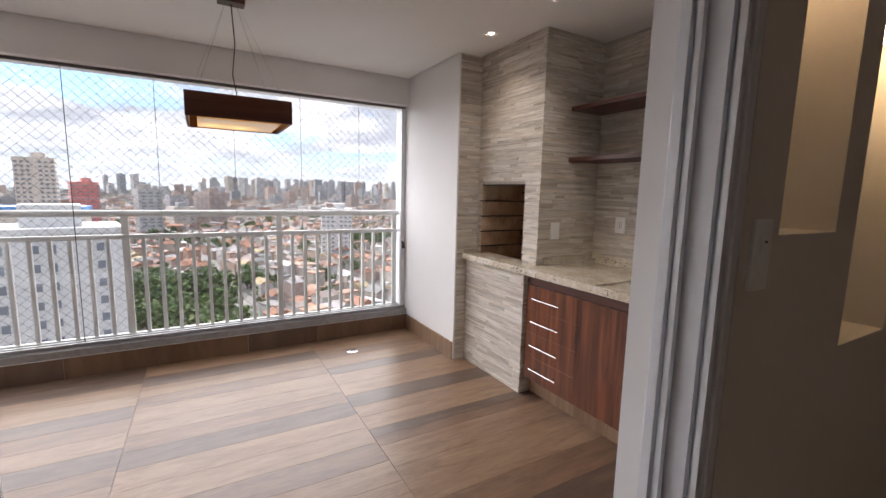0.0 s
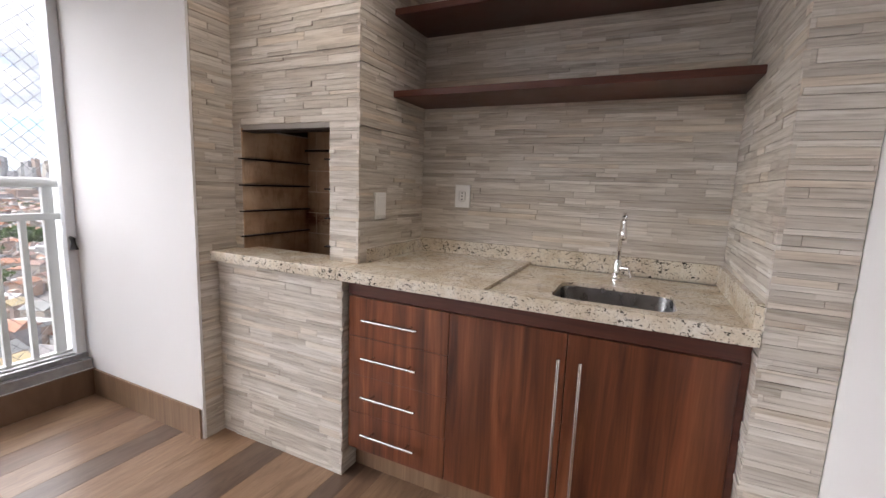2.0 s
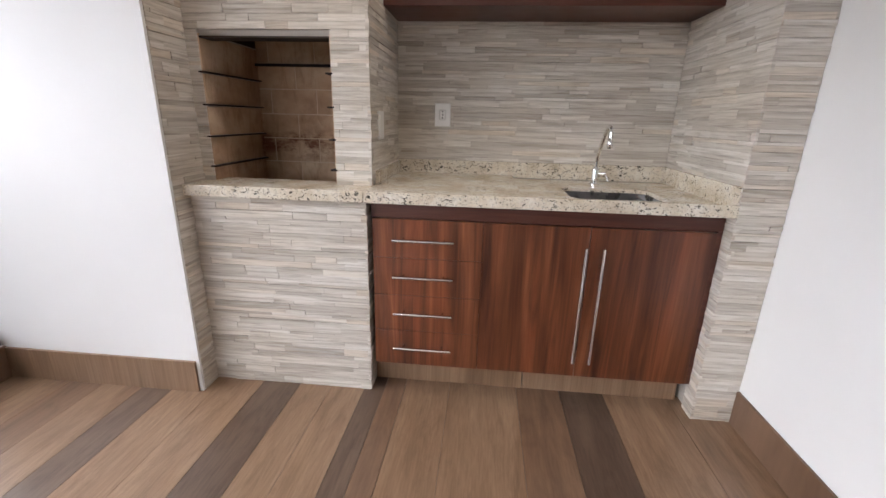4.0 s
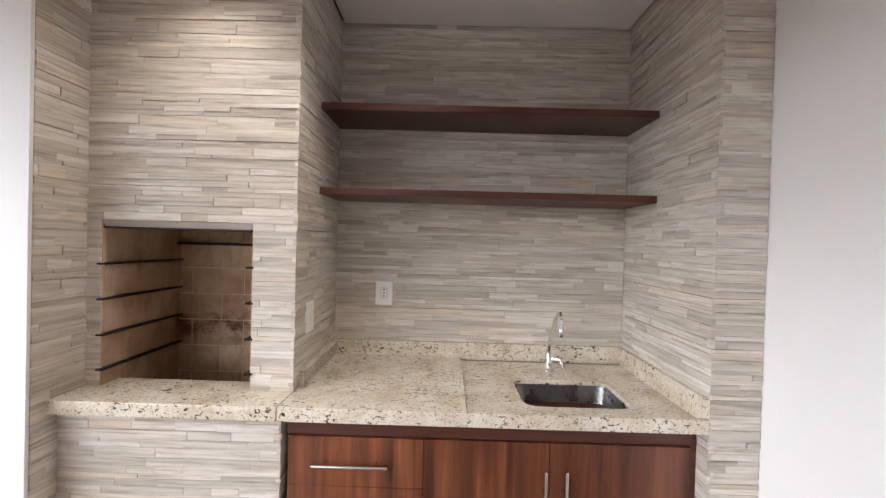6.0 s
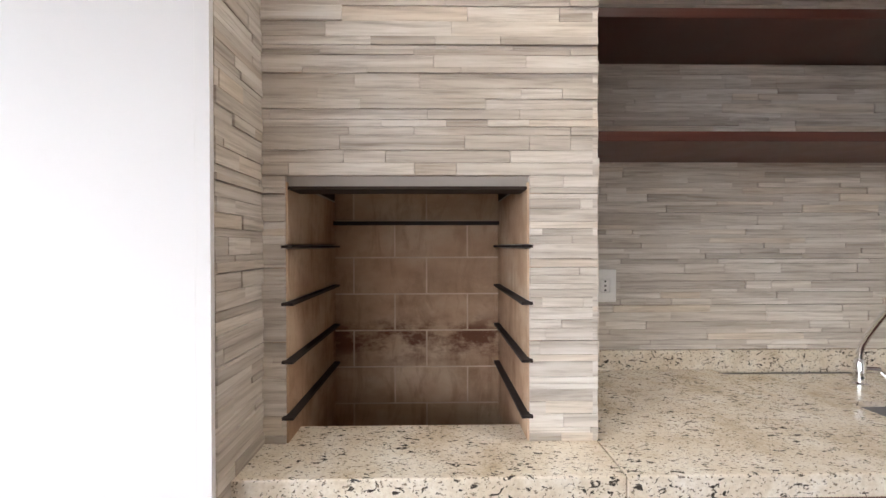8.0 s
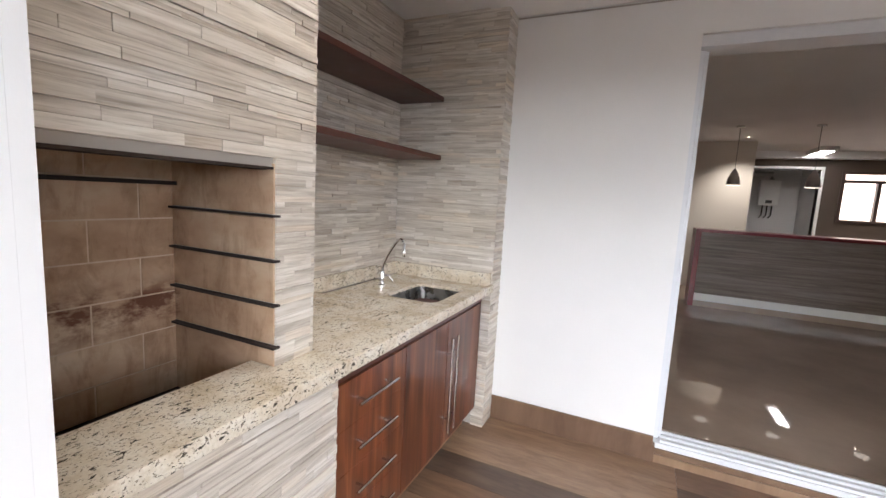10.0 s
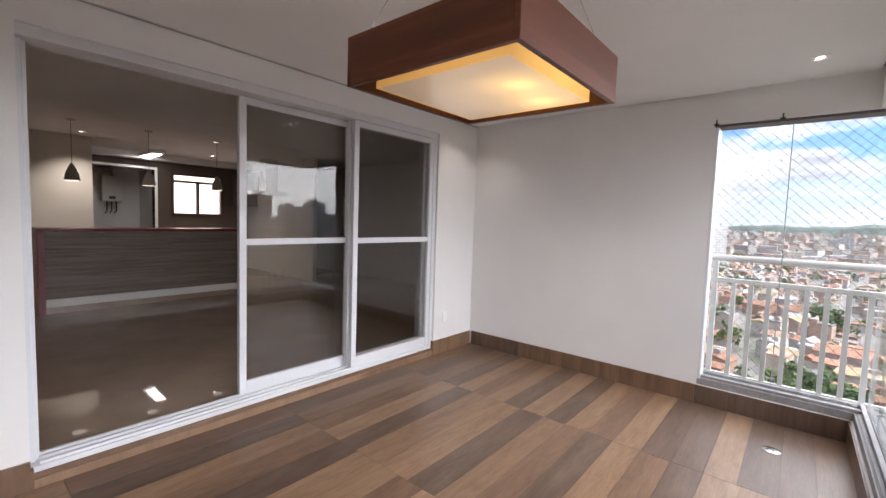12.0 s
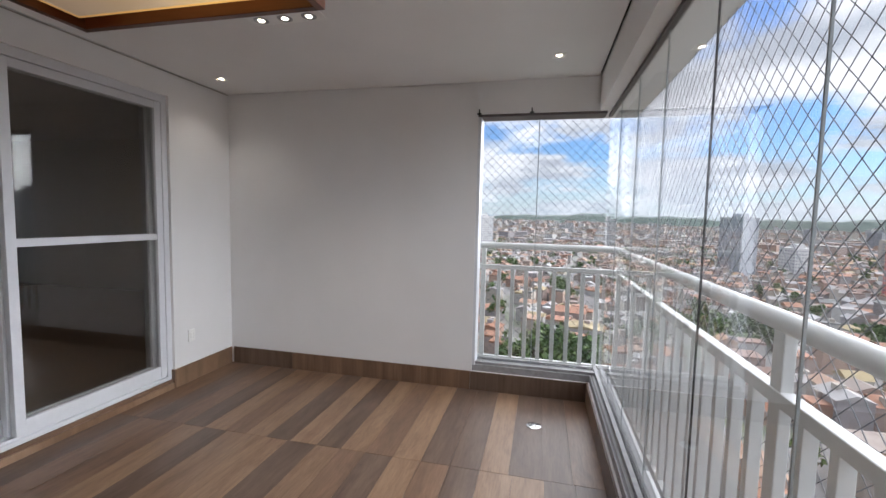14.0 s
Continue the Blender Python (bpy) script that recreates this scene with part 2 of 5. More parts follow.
def make_lamp_pane(bulbs):
    """Frosted pane, two bulbs' glow painted into its emission, brightest below each bulb."""
    k = Nodes("frosted_lamp_pane", 0.12)
    k.color((0.6, 0.53, 0.46))
    c = None
    for p in bulbs:
        d = k.t.nodes.new("ShaderNodeVectorMath")
        d.operation = 'DISTANCE'
        d.inputs[1].default_value = p
        k.l(k.pos(), d.inputs[0])
        spot = k.ramp(d.outputs["Value"], (0.015, (0.42, 0.27, 0.075)), (0.06, (0.20, 0.125, 0.04)), (0.13, (0.085, 0.055, 0.022)), (0.3, (0.035, 0.024, 0.013)), (0.45, (0.022, 0.017, 0.012)))
        c = spot if c is None else k.mix(1.0, c, spot, 'ADD')
    k.l(c, k.b.inputs["Emission Color"])
    k.b.inputs["Emission Strength"].default_value = 1.0
    return k.m


def make_lamp_side(bulbs):
    """Amber fabric, glow from inside painted into its emission, brightest beside the bulbs."""
    k = Nodes("amber_diffuser_side", 0.6)
    k.color((0.5, 0.32, 0.14))
    c = None
    for p in bulbs:
        d = k.t.nodes.new("ShaderNodeVectorMath")
        d.operation = 'DISTANCE'
        d.inputs[1].default_value = p
        k.l(k.pos(), d.inputs[0])
        glow = k.ramp(d.outputs["Value"], (0.1, (0.20, 0.115, 0.03)), (0.2, (0.12, 0.065, 0.016)), (0.4, (0.055, 0.028, 0.007)))
        c = glow if c is None else k.mix(1.0, c, glow, 'ADD')
    k.l(c, k.b.inputs["Emission Color"])
    k.b.inputs["Emission Strength"].default_value = 1.0
    return k.bump(k.noise(k.pos(), 60, 3), 0.05, 0.001)


def make_glow(name, c, strength, body=None):
    k = Nodes(name, 0.4)
    k.color(body or tuple(min(1, v) for v in c))
    k.b.inputs["Emission Color"].default_value = (*c, 1)
    k.b.inputs["Emission Strength"].default_value = strength
    return k.m


WHITE = plaster("white_wall_paint", (0.83, 0.827, 0.822))
CEIL = plaster("white_ceiling_paint", (0.87, 0.864, 0.855))
ROOMWALL = plaster("beige_room_paint", (0.74, 0.70, 0.64))
DARKWALL = plaster("dark_brown_paint", (0.13, 0.10, 0.08))
STONE = make_stone()
GROUT = plaster("grey_grout", (0.48, 0.44, 0.39), 0.1)
GRANITE = make_granite()
CABWOOD = make_wood("red_brown_veneer", (0.042, 0.012, 0.007), (0.15, 0.046, 0.02), (0.26, 0.095, 0.04), True, 0.3, 1.0, 0)
SHELFWOOD = make_wood("dark_red_wood", (0.055, 0.015, 0.010), (0.085, 0.024, 0.015), (0.125, 0.04, 0.025), False, 0.38)
LAMPWOOD = make_wood("dark_brown_veneer", (0.055, 0.014, 0.006), (0.11, 0.03, 0.012), (0.17, 0.055, 0.022), False, 0.32, 0.8)
BARWOOD = make_wood("grey_striped_laminate", (0.16, 0.12, 0.10), (0.26, 0.21, 0.18), (0.36, 0.31, 0.27), False, 0.45)
BARRED = plain("dark_red_lacquer", (0.20, 0.014, 0.022), 0.3)
FLOORS = [make_floor_tile("tan_wood_tile", (0.247, 0.152, 0.092), (0.345, 0.230, 0.147)),
          make_floor_tile("brown_wood_tile", (0.172, 0.103, 0.066), (0.253, 0.159, 0.103)),
          make_floor_tile("grey_brown_wood_tile", (0.113, 0.074, 0.053), (0.184, 0.127, 0.094))]
FLOORGROUT = plain("floor_joint", (0.12, 0.085, 0.06), 0.8)
ROOMFLOOR = Nodes("polished_brown_porcelain", 0.035, 0, 0.4)
ROOMFLOOR.color(ROOMFLOOR.ramp(ROOMFLOOR.noise(ROOMFLOOR.pos(), 3, 4), (0.3, (0.33, 0.255, 0.20)), (0.7, (0.40, 0.31, 0.245))))
ROOMFLOOR = ROOMFLOOR.m
ALU = plain("white_aluminium", (0.71, 0.73, 0.76), 0.35, 0.0, 0.02, 40, 0.01)
ALUSILL = plain("satin_sill_aluminium", (0.33, 0.33, 0.335), 0.45, 0.2, 0.15, 25)
ALUGREY = plain("grey_aluminium", (0.42, 0.43, 0.44), 0.35, 0.6, 0.05)
BRONZE = plain("bronze_frame_paint", (0.09, 0.06, 0.05), 0.4)
DARKTRACK = plain("dark_track", (0.10, 0.09, 0.09), 0.5)
RAILPAINT = plain("white_rail_paint", (0.57, 0.58, 0.57), 0.4, 0.0, 0.03)
GAPSHADE = plain("painted_gap_shade", (0.42, 0.39, 0.36), 0.9)
BLACK = plain("black_rubber_and_gap_shade", (0.02, 0.02, 0.02), 0.6)
SINKSTEEL = plain("dark_satin_steel", (0.19, 0.19, 0.19), 0.28, 1.0, 0.08, 60)
STEEL = plain("brushed_steel", (0.62, 0.61, 0.60), 0.22, 1.0, 0.05, 60)
CHROME = plain("chrome", (0.85, 0.85, 0.86), 0.06, 1.0, 0.01, 20, 0.0)
IRON = plain("sooty_iron", (0.03, 0.022, 0.02), 0.75, 0.3)
PLASTIC = plain("white_plastic", (0.88, 0.88, 0.86), 0.35, 0, 0.02)
SOCKET = plain("dark_socket_hole", (0.08, 0.08, 0.08), 0.6)
FIREBRICK = make_firebrick()
MORTAR = plain("sooty_mortar", (0.58, 0.45, 0.33), 0.9, 0.0, 0.15, 12)
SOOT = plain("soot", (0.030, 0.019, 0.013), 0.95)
GLASS = make_glass("clear_glazing", (0.975, 0.985, 0.98))
DOORGLASS = make_glass("door_glass", (0.82, 0.82, 0.81), 1.0, 0.045)
NET = plain("grey_net_cord", (0.12, 0.125, 0.135), 0.7)
SEAM = plain("clear_seal", (0.30, 0.33, 0.33), 0.3)
AMBER = make_lamp_side(((2.80, 2.24, 1.786), (2.96, 2.26, 1.786)))
PANE = make_lamp_pane(((2.80, 2.24, 1.766), (2.96, 2.26, 1.766)))
SPOT = make_glow("downlight_glow", (1.0, 0.86, 0.66), 7.0)
TUBE = make_glow("kitchen_tube", (1.0, 0.97, 0.92), 7.0)

# ---- mesh helpers ----


def add_box(bm, x0, x1, y0, y1, z0, z1, bevel=0.0):
    vs = [bm.verts.new((x, y, z)) for x in (x0, x1) for y in (y0, y1) for z in (z0, z1)]
    for f in ((0, 1, 3, 2), (4, 6, 7, 5), (0, 4, 5, 1), (2, 3, 7, 6), (0, 2, 6, 4), (1, 5, 7, 3)):
        bm.faces.new([vs[i] for i in f])
    if bevel:
        es = {e for v in vs for e in v.link_edges}
        bmesh.ops.bevel(bm, geom=list(es), offset=bevel, segments=2, affect='EDGES', profile=0.5)


def add_tube(bm, points, r, sides=8, cap=True, radii=None):
    """A tube along a list of points."""
    pts = [Vector(p) for p in points]
    rings = []
    for i, p in enumerate(pts):
        d = (pts[min(i + 1, len(pts) - 1)] - pts[max(i - 1, 0)]).normalized()
        a = d.cross(Vector((0, 0, 1)) if abs(d.z) < 0.9 else Vector((1, 0, 0))).normalized()
        b = d.cross(a)
        rr = radii[i] if radii else r
        rings.append([bm.verts.new(p + rr * (math.cos(2 * math.pi * k / sides) * a + math.sin(2 * math.pi * k / sides) * b)) for k in range(sides)])
    for u, v in zip(rings, rings[1:]):
        for k in range(sides):
            bm.faces.new((u[k], u[(k + 1) % sides], v[(k + 1) % sides], v[k]))
    if cap:
        bm.faces.new(rings[0][::-1])
        bm.faces.new(rings[-1])


def add_lathe(bm, cx, cy, profile, sides=24):
    """Turns a list of (radius, z) round an upright axis."""
    rings = [[bm.verts.new((cx + r * math.cos(2 * math.pi * k / sides), cy + r * math.sin(2 * math.pi * k / sides), z)) for k in range(sides)] for r, z in profile]
    for u, v in zip(rings, rings[1:]):
        for k in range(sides):
            bm.faces.new((u[k], u[(k + 1) % sides], v[(k + 1) % sides], v[k]))
    bm.faces.new(rings[0][::-1])
    bm.faces.new(rings[-1])


def place_of(ob):
    p = Vector((0, 0, 0))
    while ob is not None:
        p += ob.location
        ob = ob.parent
    return p


def part(name, bm, material, parent=None, label="", smooth=False):
    """Links a bmesh (in world coordinates) as one mesh object, under parent if there is one."""
    bmesh.ops.recalc_face_normals(bm, faces=bm.faces[:])
    if parent is not None:
        bmesh.ops.translate(bm, verts=bm.verts[:], vec=-place_of(parent))
    me = bpy.data.meshes.new(name)
    bm.to_mesh(me)
    bm.free()
    me.materials.append(material)
    if smooth:
        me.shade_smooth()
        me.set_sharp_from_angle(angle=radians(40))
    ob = new(name, me)
    ob.parent = parent
    if label:
        ob["label"] = label
    return ob


def box(name, x0, x1, y0, y1, z0, z1, material, parent=None, bevel=0.0, label=""):
    bm = bmesh.new()
    add_box(bm, x0, x1, y0, y1, z0, z1, bevel)
    return part(name, bm, material, parent, label)


def thing(name, x, y, z, label, category, group=""):
    e = new(name)
    e.empty_display_size = 0.05
    e.location = (x, y, z)
    return tagged(e, label, category, group)


def structure(ob, label, category):
    return tagged(ob, label, category, "", "structure")

# ---- balcony: the plan in metres ----
H = 2.442                      # balcony ceiling
XE, XW = 4.500, 0.0            # white walls east and west
YN = 3.155                     # inner face of the parapet
XF, XB = 4.708, 5.252          # chimney front, back of the niche
YP, YW, YS = 2.241, 1.503, 0.148   # north pier, chimney side, south pier
XP, XBASE = 4.58, 4.606        # south pier front, base front
CT = 0.90                      # worktop
YQ = -0.018                    # face of the wall with the sliding door
GY, GX = 3.24, -0.12           # glazing planes
D0, D1, DH = 0.635, 3.64, 2.26  # doorway
RF, RC = 0.08, 2.52            # living room floor and ceiling

structure(box("floor", -0.3, 5.4, -0.04, 3.2, -0.2, -0.006, FLOORGROUT), "balcony floor of wood-look porcelain planks", "floor")

wall_south = structure(box("wall_south_east", D1, 5.4, -0.13, YQ, -0.2, 2.8, WHITE), "white painted wall beside the sliding door", "wall")
structure(box("wall_south_west", -0.25, D0, -0.13, YQ, -0.2, 2.8, WHITE), "white painted wall beside the sliding door", "wall")
structure(box("wall_south_lintel", D0, D1, -0.25, YQ, DH, 2.8, WHITE), "white painted lintel over the sliding door", "wall")
structure(box("wall_west", -0.25, XW, YQ, 2.25, -0.2, 2.8, WHITE), "white painted end wall of the balcony", "wall")
structure(box("wall_east", XE, 5.6, YP + 0.014, 3.45, -0.2, 2.8, WHITE), "white painted wall beside the window", "wall")
structure(box("parapet_north", -0.25, XE, YN, 3.45, -0.4, 0.15, WHITE), "low parapet under the balcony glazing", "wall")
structure(box("parapet_west", -0.25, XW, 2.25, YN, -0.4, 0.15, WHITE), "low parapet under the balcony glazing", "wall")
structure(box("beam_north", 0.03, XE, 3.145, 3.45, 2.2, 2.8, WHITE), "white beam over the balcony glazing", "wall")
structure(box("beam_west", -0.25, 0.03, 2.25, 3.45, 2.2, 2.8, WHITE), "white beam over the balcony glazing", "wall")
# unseen slab, added wide enough that no sun leaks in from above
structure(box("slab_above", -0.4, 5.7, -0.3, 3.5, 2.8, 3.0, WHITE), "unseen slab above the balcony, added to keep sun out", "ceiling")
# the ceiling board stops short of the walls and leaves a shadow gap
bm = bmesh.new()
add_box(bm, 0.016, XE - 0.016, YQ + 0.016, 3.129, H, H + 0.016)
add_box(bm, XE - 0.016, XF - 0.016, YQ + 0.016, YP - 0.018, H, H + 0.016)
add_box(bm, XF - 0.016, XB - 0.018, YS + 0.018, YW - 0.018, H, H + 0.016)
structure(part("ceiling", bm, CEIL), "white plasterboard ceiling with a shadow gap", "ceiling")
# black sheet laid over the board, its colour gives the gap its shade
structure(box("ceiling_void", 0.0, XB, YQ, 3.15, H + 0.02, H + 0.04, BLACK), "black sheet above the ceiling board that keeps the gap dark", "ceiling")

# ---- stone-clad barbecue niche ----
rs = random.Random(7)


def unit_strip(axis):
    """A split-stone strip, one unit each way, its face chamfered; axis: the way it faces."""
    a, b = 0.4975, 0.47
    back = [(-0.5, -0.5), (0.5, -0.5), (0.5, 0.5), (-0.5, 0.5)]
    front = [(-a, -b), (a, -b), (a, b), (-a, b)]
    vs = [(u, 0.0, v) for u, v in back] + [(u, 0.92, v) for u, v in back] + [(u, 1.0, v) for u, v in front]
    fs = [(0, 1, 5, 4), (1, 2, 6, 5), (2, 3, 7, 6), (3, 0, 4, 7), (4, 5, 9, 8), (5, 6, 10, 9), (6, 7, 11, 10), (7, 4, 8, 11), (8, 9, 10, 11)]
    if axis == "-x":
        vs = [(-d, u, v) for u, d, v in vs]
    elif axis == "-y":
        vs = [(u, -d, v) for u, d, v in vs]
    else:
        vs = [(u, d, v) for u, d, v in vs]
    me = bpy.data.meshes.new("stone_strip")
    me.from_pydata(vs, [], fs)
    me.materials.append(STONE)
    bm = bmesh.new()
    bm.from_mesh(me)
    bmesh.ops.recalc_face_normals(bm, faces=bm.faces[:])
    bm.to_mesh(me)
    bm.free()
    return me


STRIPS = {a: unit_strip(a) for a in ("-x", "-y", "+y")}
CLADDING = []


def clad(parent, axis, plane, u0, u1, z0, z1, hole=None):
    """Notes the strips that cover a wall; they are laid at the end of the file."""
    CLADDING.append((parent, axis, plane, u0, u1, z0, z1, hole))


BK = 0.012   # backing behind the stone faces
wall_back = structure(box("wall_niche_back", XB + BK, 5.6, YQ, YW + 0.1, -0.2, 2.8, GROUT), "back wall of the niche clad in beige split stone", "wall")
bm = bmesh.new()
add_box(bm, XF + BK, XB + 0.3, YW + BK, 1.653, 0.83, 2.8)
add_box(bm, XF + BK, XB + 0.3, 2.18, YP + 0.014, 0.83, 2.8)
add_box(bm, XF + BK, XF + 0.09, 1.653, 2.18, 1.456, 2.8)
add_box(bm, 5.175, XB + 0.3, 1.653, 2.18, 0.6, 2.8)
wall_chimney = structure(part("wall_chimney", bm, GROUT), "barbecue chimney breast clad in beige split stone", "wall")
bm = bmesh.new()
add_box(bm, XBASE + BK, XB, YW + BK, YP + 0.014, -0.2, 0.70)
add_box(bm, XBASE + BK, 4.795, YW + BK, YP + 0.014, 0.70, 0.854)
add_box(bm, 4.795, XB, YW + BK, 1.653, 0.70, 0.83)
add_box(bm, 4.795, XB, 2.18, YP + 0.014, 0.70, 0.83)
wall_base = structure(part("wall_barbecue_base", bm, GROUT), "barbecue base clad in pale split stone", "wall")
wall_pier = structure(box("wall_south_pier", XP + BK, XB + BK, YQ, YS - BK, -0.2, 2.8, GROUT), "stone-clad pier at the end of the worktop", "wall")
wall_strip = structure(box("wall_north_pier", XE + 0.013, XF + BK, YP, YP + 0.013, -0.2, 2.8, GROUT), "narrow return clad in grey split stone", "wall")

clad(wall_chimney, "-x", XF + BK, YW, YP - 0.004, CT, H + 0.02, (1.653, 2.18, 0.0, 1.456))
clad(wall_chimney, "-y", YW + BK, XF, XB, CT, H + 0.02)
clad(wall_back, "-x", XB + BK, YS, YW, 0.965, H + 0.02)
clad(wall_pier, "+y", YS - BK, XP, XB, CT, H + 0.02)
clad(wall_pier, "+y", YS - BK, XP, 4.66, 0.0, CT)
clad(wall_pier, "-x", XP + BK, YQ + 0.002, YS - 0.002, 0.0, H + 0.02)
clad(wall_strip, "-y", YP, XE + 0.014, XF, CT, H + 0.02)
clad(wall_strip, "-y", YP, XE + 0.014, XBASE, 0.0, CT)
clad(wall_base, "-x", XBASE + BK, YW, YP - 0.004, 0.0, 0.856)
clad(wall_base, "-y", YW + BK, XBASE, 4.72, 0.0, 0.856)

structure(box("wall_east_edge", XE, XE + 0.0125, YP - 0.011, YP + 0.0138, 0.0, H + 0.015, WHITE), "white corner edge beside the stone return", "wall")

# fire box: slotted side slabs, brick back, iron runners
firebox = thing("barbecue_grill_box", 4.94, 1.916, CT, "sooty firebrick barbecue box with iron runners in the chimney", "barbecue")
SLOTS = (0.958, 1.078, 1.202, 1.325)
edges = [0.72, *SLOTS, 1.47]
for side, (ya, yb) in (("south", (1.625, 1.657)), ("north", (2.176, 2.208))):
    for za, zb in zip(edges, edges[1:]):
        box("side_slab", XF + 0.004, 5.17, ya, yb, za + 0.005, zb - 0.005, FIREBRICK, firebox, 0.002)
    for z in SLOTS:
        yc = 1.66 if side == "south" else 2.173
        bm = bmesh.new()
        add_box(bm, XF - 0.012, 5.16, yc - 0.012, yc + 0.012, z - 0.003, z + 0.003)
        part("runner", bm, IRON, firebox, "black iron runner")
rb = random.Random(3)
z = 0.71
row = 0
while z < 1.64:
    hh = 0.116
    y = 1.655 - (0.13 if row % 2 else 0.0)
    while y < 2.18:
        a, b = max(y, 1.655), min(y + 0.231, 2.178)
        if b - a > 0.02:
            box("firebrick", 5.14 + rb.uniform(0, 0.0025), 5.18, a + 0.0025, b - 0.0025, z + 0.0025, z + hh - 0.0025, FIREBRICK, firebox)
        y += 0.231
    z += hh
    row += 1
box("mortar_bed", 5.1434, 5.178, 1.6552, 2.1778, 0.71, 1.64, MORTAR, firebox, 0, "pale mortar between the firebricks")
box("cross_bar", 5.118, 5.135, 1.655, 2.178, 1.392, 1.404, IRON, firebox, 0, "black iron cross bar")
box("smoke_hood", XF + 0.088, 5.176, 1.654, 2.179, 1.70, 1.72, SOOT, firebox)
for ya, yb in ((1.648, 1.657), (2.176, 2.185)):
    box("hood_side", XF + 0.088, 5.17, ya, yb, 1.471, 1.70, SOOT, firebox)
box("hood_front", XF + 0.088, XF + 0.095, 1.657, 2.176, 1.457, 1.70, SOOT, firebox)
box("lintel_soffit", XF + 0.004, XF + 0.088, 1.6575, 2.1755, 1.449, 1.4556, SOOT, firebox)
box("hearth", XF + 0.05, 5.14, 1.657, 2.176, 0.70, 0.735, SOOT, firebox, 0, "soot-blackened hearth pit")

# worktop with a sunken wet area, sink cut out
worktop = thing("granite_worktop", 4.9, 1.2, 0.83, "cream granite worktop with dark flecks over cabinet and barbecue base", "worktop")
XC = 4.565
GB = 0.855                     # underside of the slabs
bm = bmesh.new()
add_box(bm, XC, 4.80, YW + 0.002, YP - 0.002, GB, CT, 0.003)
part("barbecue_slab", bm, GRANITE, worktop)
bm = bmesh.new()
add_box(bm, XC, XB, 0.905, YW, GB, CT, 0.003)
part("dry_slab", bm, GRANITE, worktop)


def rounded(cx, cy, hx, hy, r, n=6):
    pts = []
    for sx, sy, a0 in ((1, 1, 0), (-1, 1, 90), (-1, -1, 180), (1, -1, 270)):
        for k in range(n + 1):
            a = radians(a0 + 90 * k / n)
            pts.append((cx + sx * (hx - r) + r * math.cos(a), cy + sy * (hy - r) + r * math.sin(a)))
    return pts


SX, SY, SHX, SHY = 4.82, 0.518, 0.142, 0.188
WZ = 0.886
inner = rounded(SX, SY, SHX, SHY, 0.05)
bm = bmesh.new()
x0, x1, y0, y1 = XC + 0.022, XB, YS + 0.002, 0.905
ring = []
for px, py in inner:
    dx, dy = px - SX, py - SY
    k = min((x1 - SX if dx > 0 else SX - x0) / max(abs(dx), 1e-6), (y1 - SY if dy > 0 else SY - y0) / max(abs(dy), 1e-6))
    ring.append((SX + dx * k, SY + dy * k))
top_i = [bm.verts.new((x, y, WZ)) for x, y in inner]
low_i = [bm.verts.new((x, y, GB)) for x, y in inner]
top_o = [bm.verts.new((x, y, WZ)) for x, y in ring]
n = len(inner)
for i in range(n):
    j = (i + 1) % n
    bm.faces.new((top_o[i], top_o[j], top_i[j], top_i[i]))
    bm.faces.new((top_i[i], top_i[j], low_i[j], low_i[i]))
for i in range(n):
    (pa, qa), (pb, qb) = ring[i], ring[(i + 1) % n]
    if abs(pa - pb) > 1e-4 and abs(qa - qb) > 1e-4:
        a_on_x = min(abs(pa - x0), abs(pa - x1)) < 1e-4
        bm.faces.new((top_o[i], top_o[(i + 1) % n], bm.verts.new((pa if a_on_x else pb, qb if a_on_x else qa, WZ))))
part("wet_slab", bm, GRANITE, worktop)
bm = bmesh.new()
add_box(bm, XC, XC + 0.0225, YS + 0.002, 0.905, GB, CT, 0.003)
part("nosing", bm, GRANITE, worktop)
box("back_splash", XB - 0.02, XB + 0.006, YS + 0.002, YW - 0.002, WZ, 0.965, GRANITE, worktop, 0.002)
box("side_splash", XC + 0.02, XB - 0.02, YS - 0.004, YS + 0.018, WZ, 0.965, GRANITE, worktop, 0.002)
box("chimney_splash", XF + 0.06, XB - 0.02, YW - 0.016, YW + 0.004, CT, 0.955, GRANITE, worktop, 0.002)

# steel sink
sink = thing("steel_sink", SX, SY, 0.7, "small stainless steel sink bowl set into the worktop", "sink")
bm = bmesh.new()
loops = []
for zz, shrink, r in ((0.878, -0.004, 0.052), (0.87, 0.0, 0.05), (0.76, 0.008, 0.05), (0.735, 0.022, 0.05), (0.728, 0.06, 0.04)):
    loops.append([bm.verts.new((x, y, zz)) for x, y in rounded(SX, SY, SHX - shrink, SHY - shrink, r)])
for u, v in zip(loops, loops[1:]):
    for i in range(n):
        bm.faces.new((u[i], u[(i + 1) % n], v[(i + 1) % n], v[i]))
bm.faces.new(loops[-1])
part("bowl", bm, SINKSTEEL, sink, "", True)
bm = bmesh.new()
add_lathe(bm, SX, SY, [(0.036, 0.7285), (0.036, 0.731), (0.028, 0.732), (0.02, 0.7295)], 20)
part("waste", bm, CHROME, sink, "chrome waste ring", True)

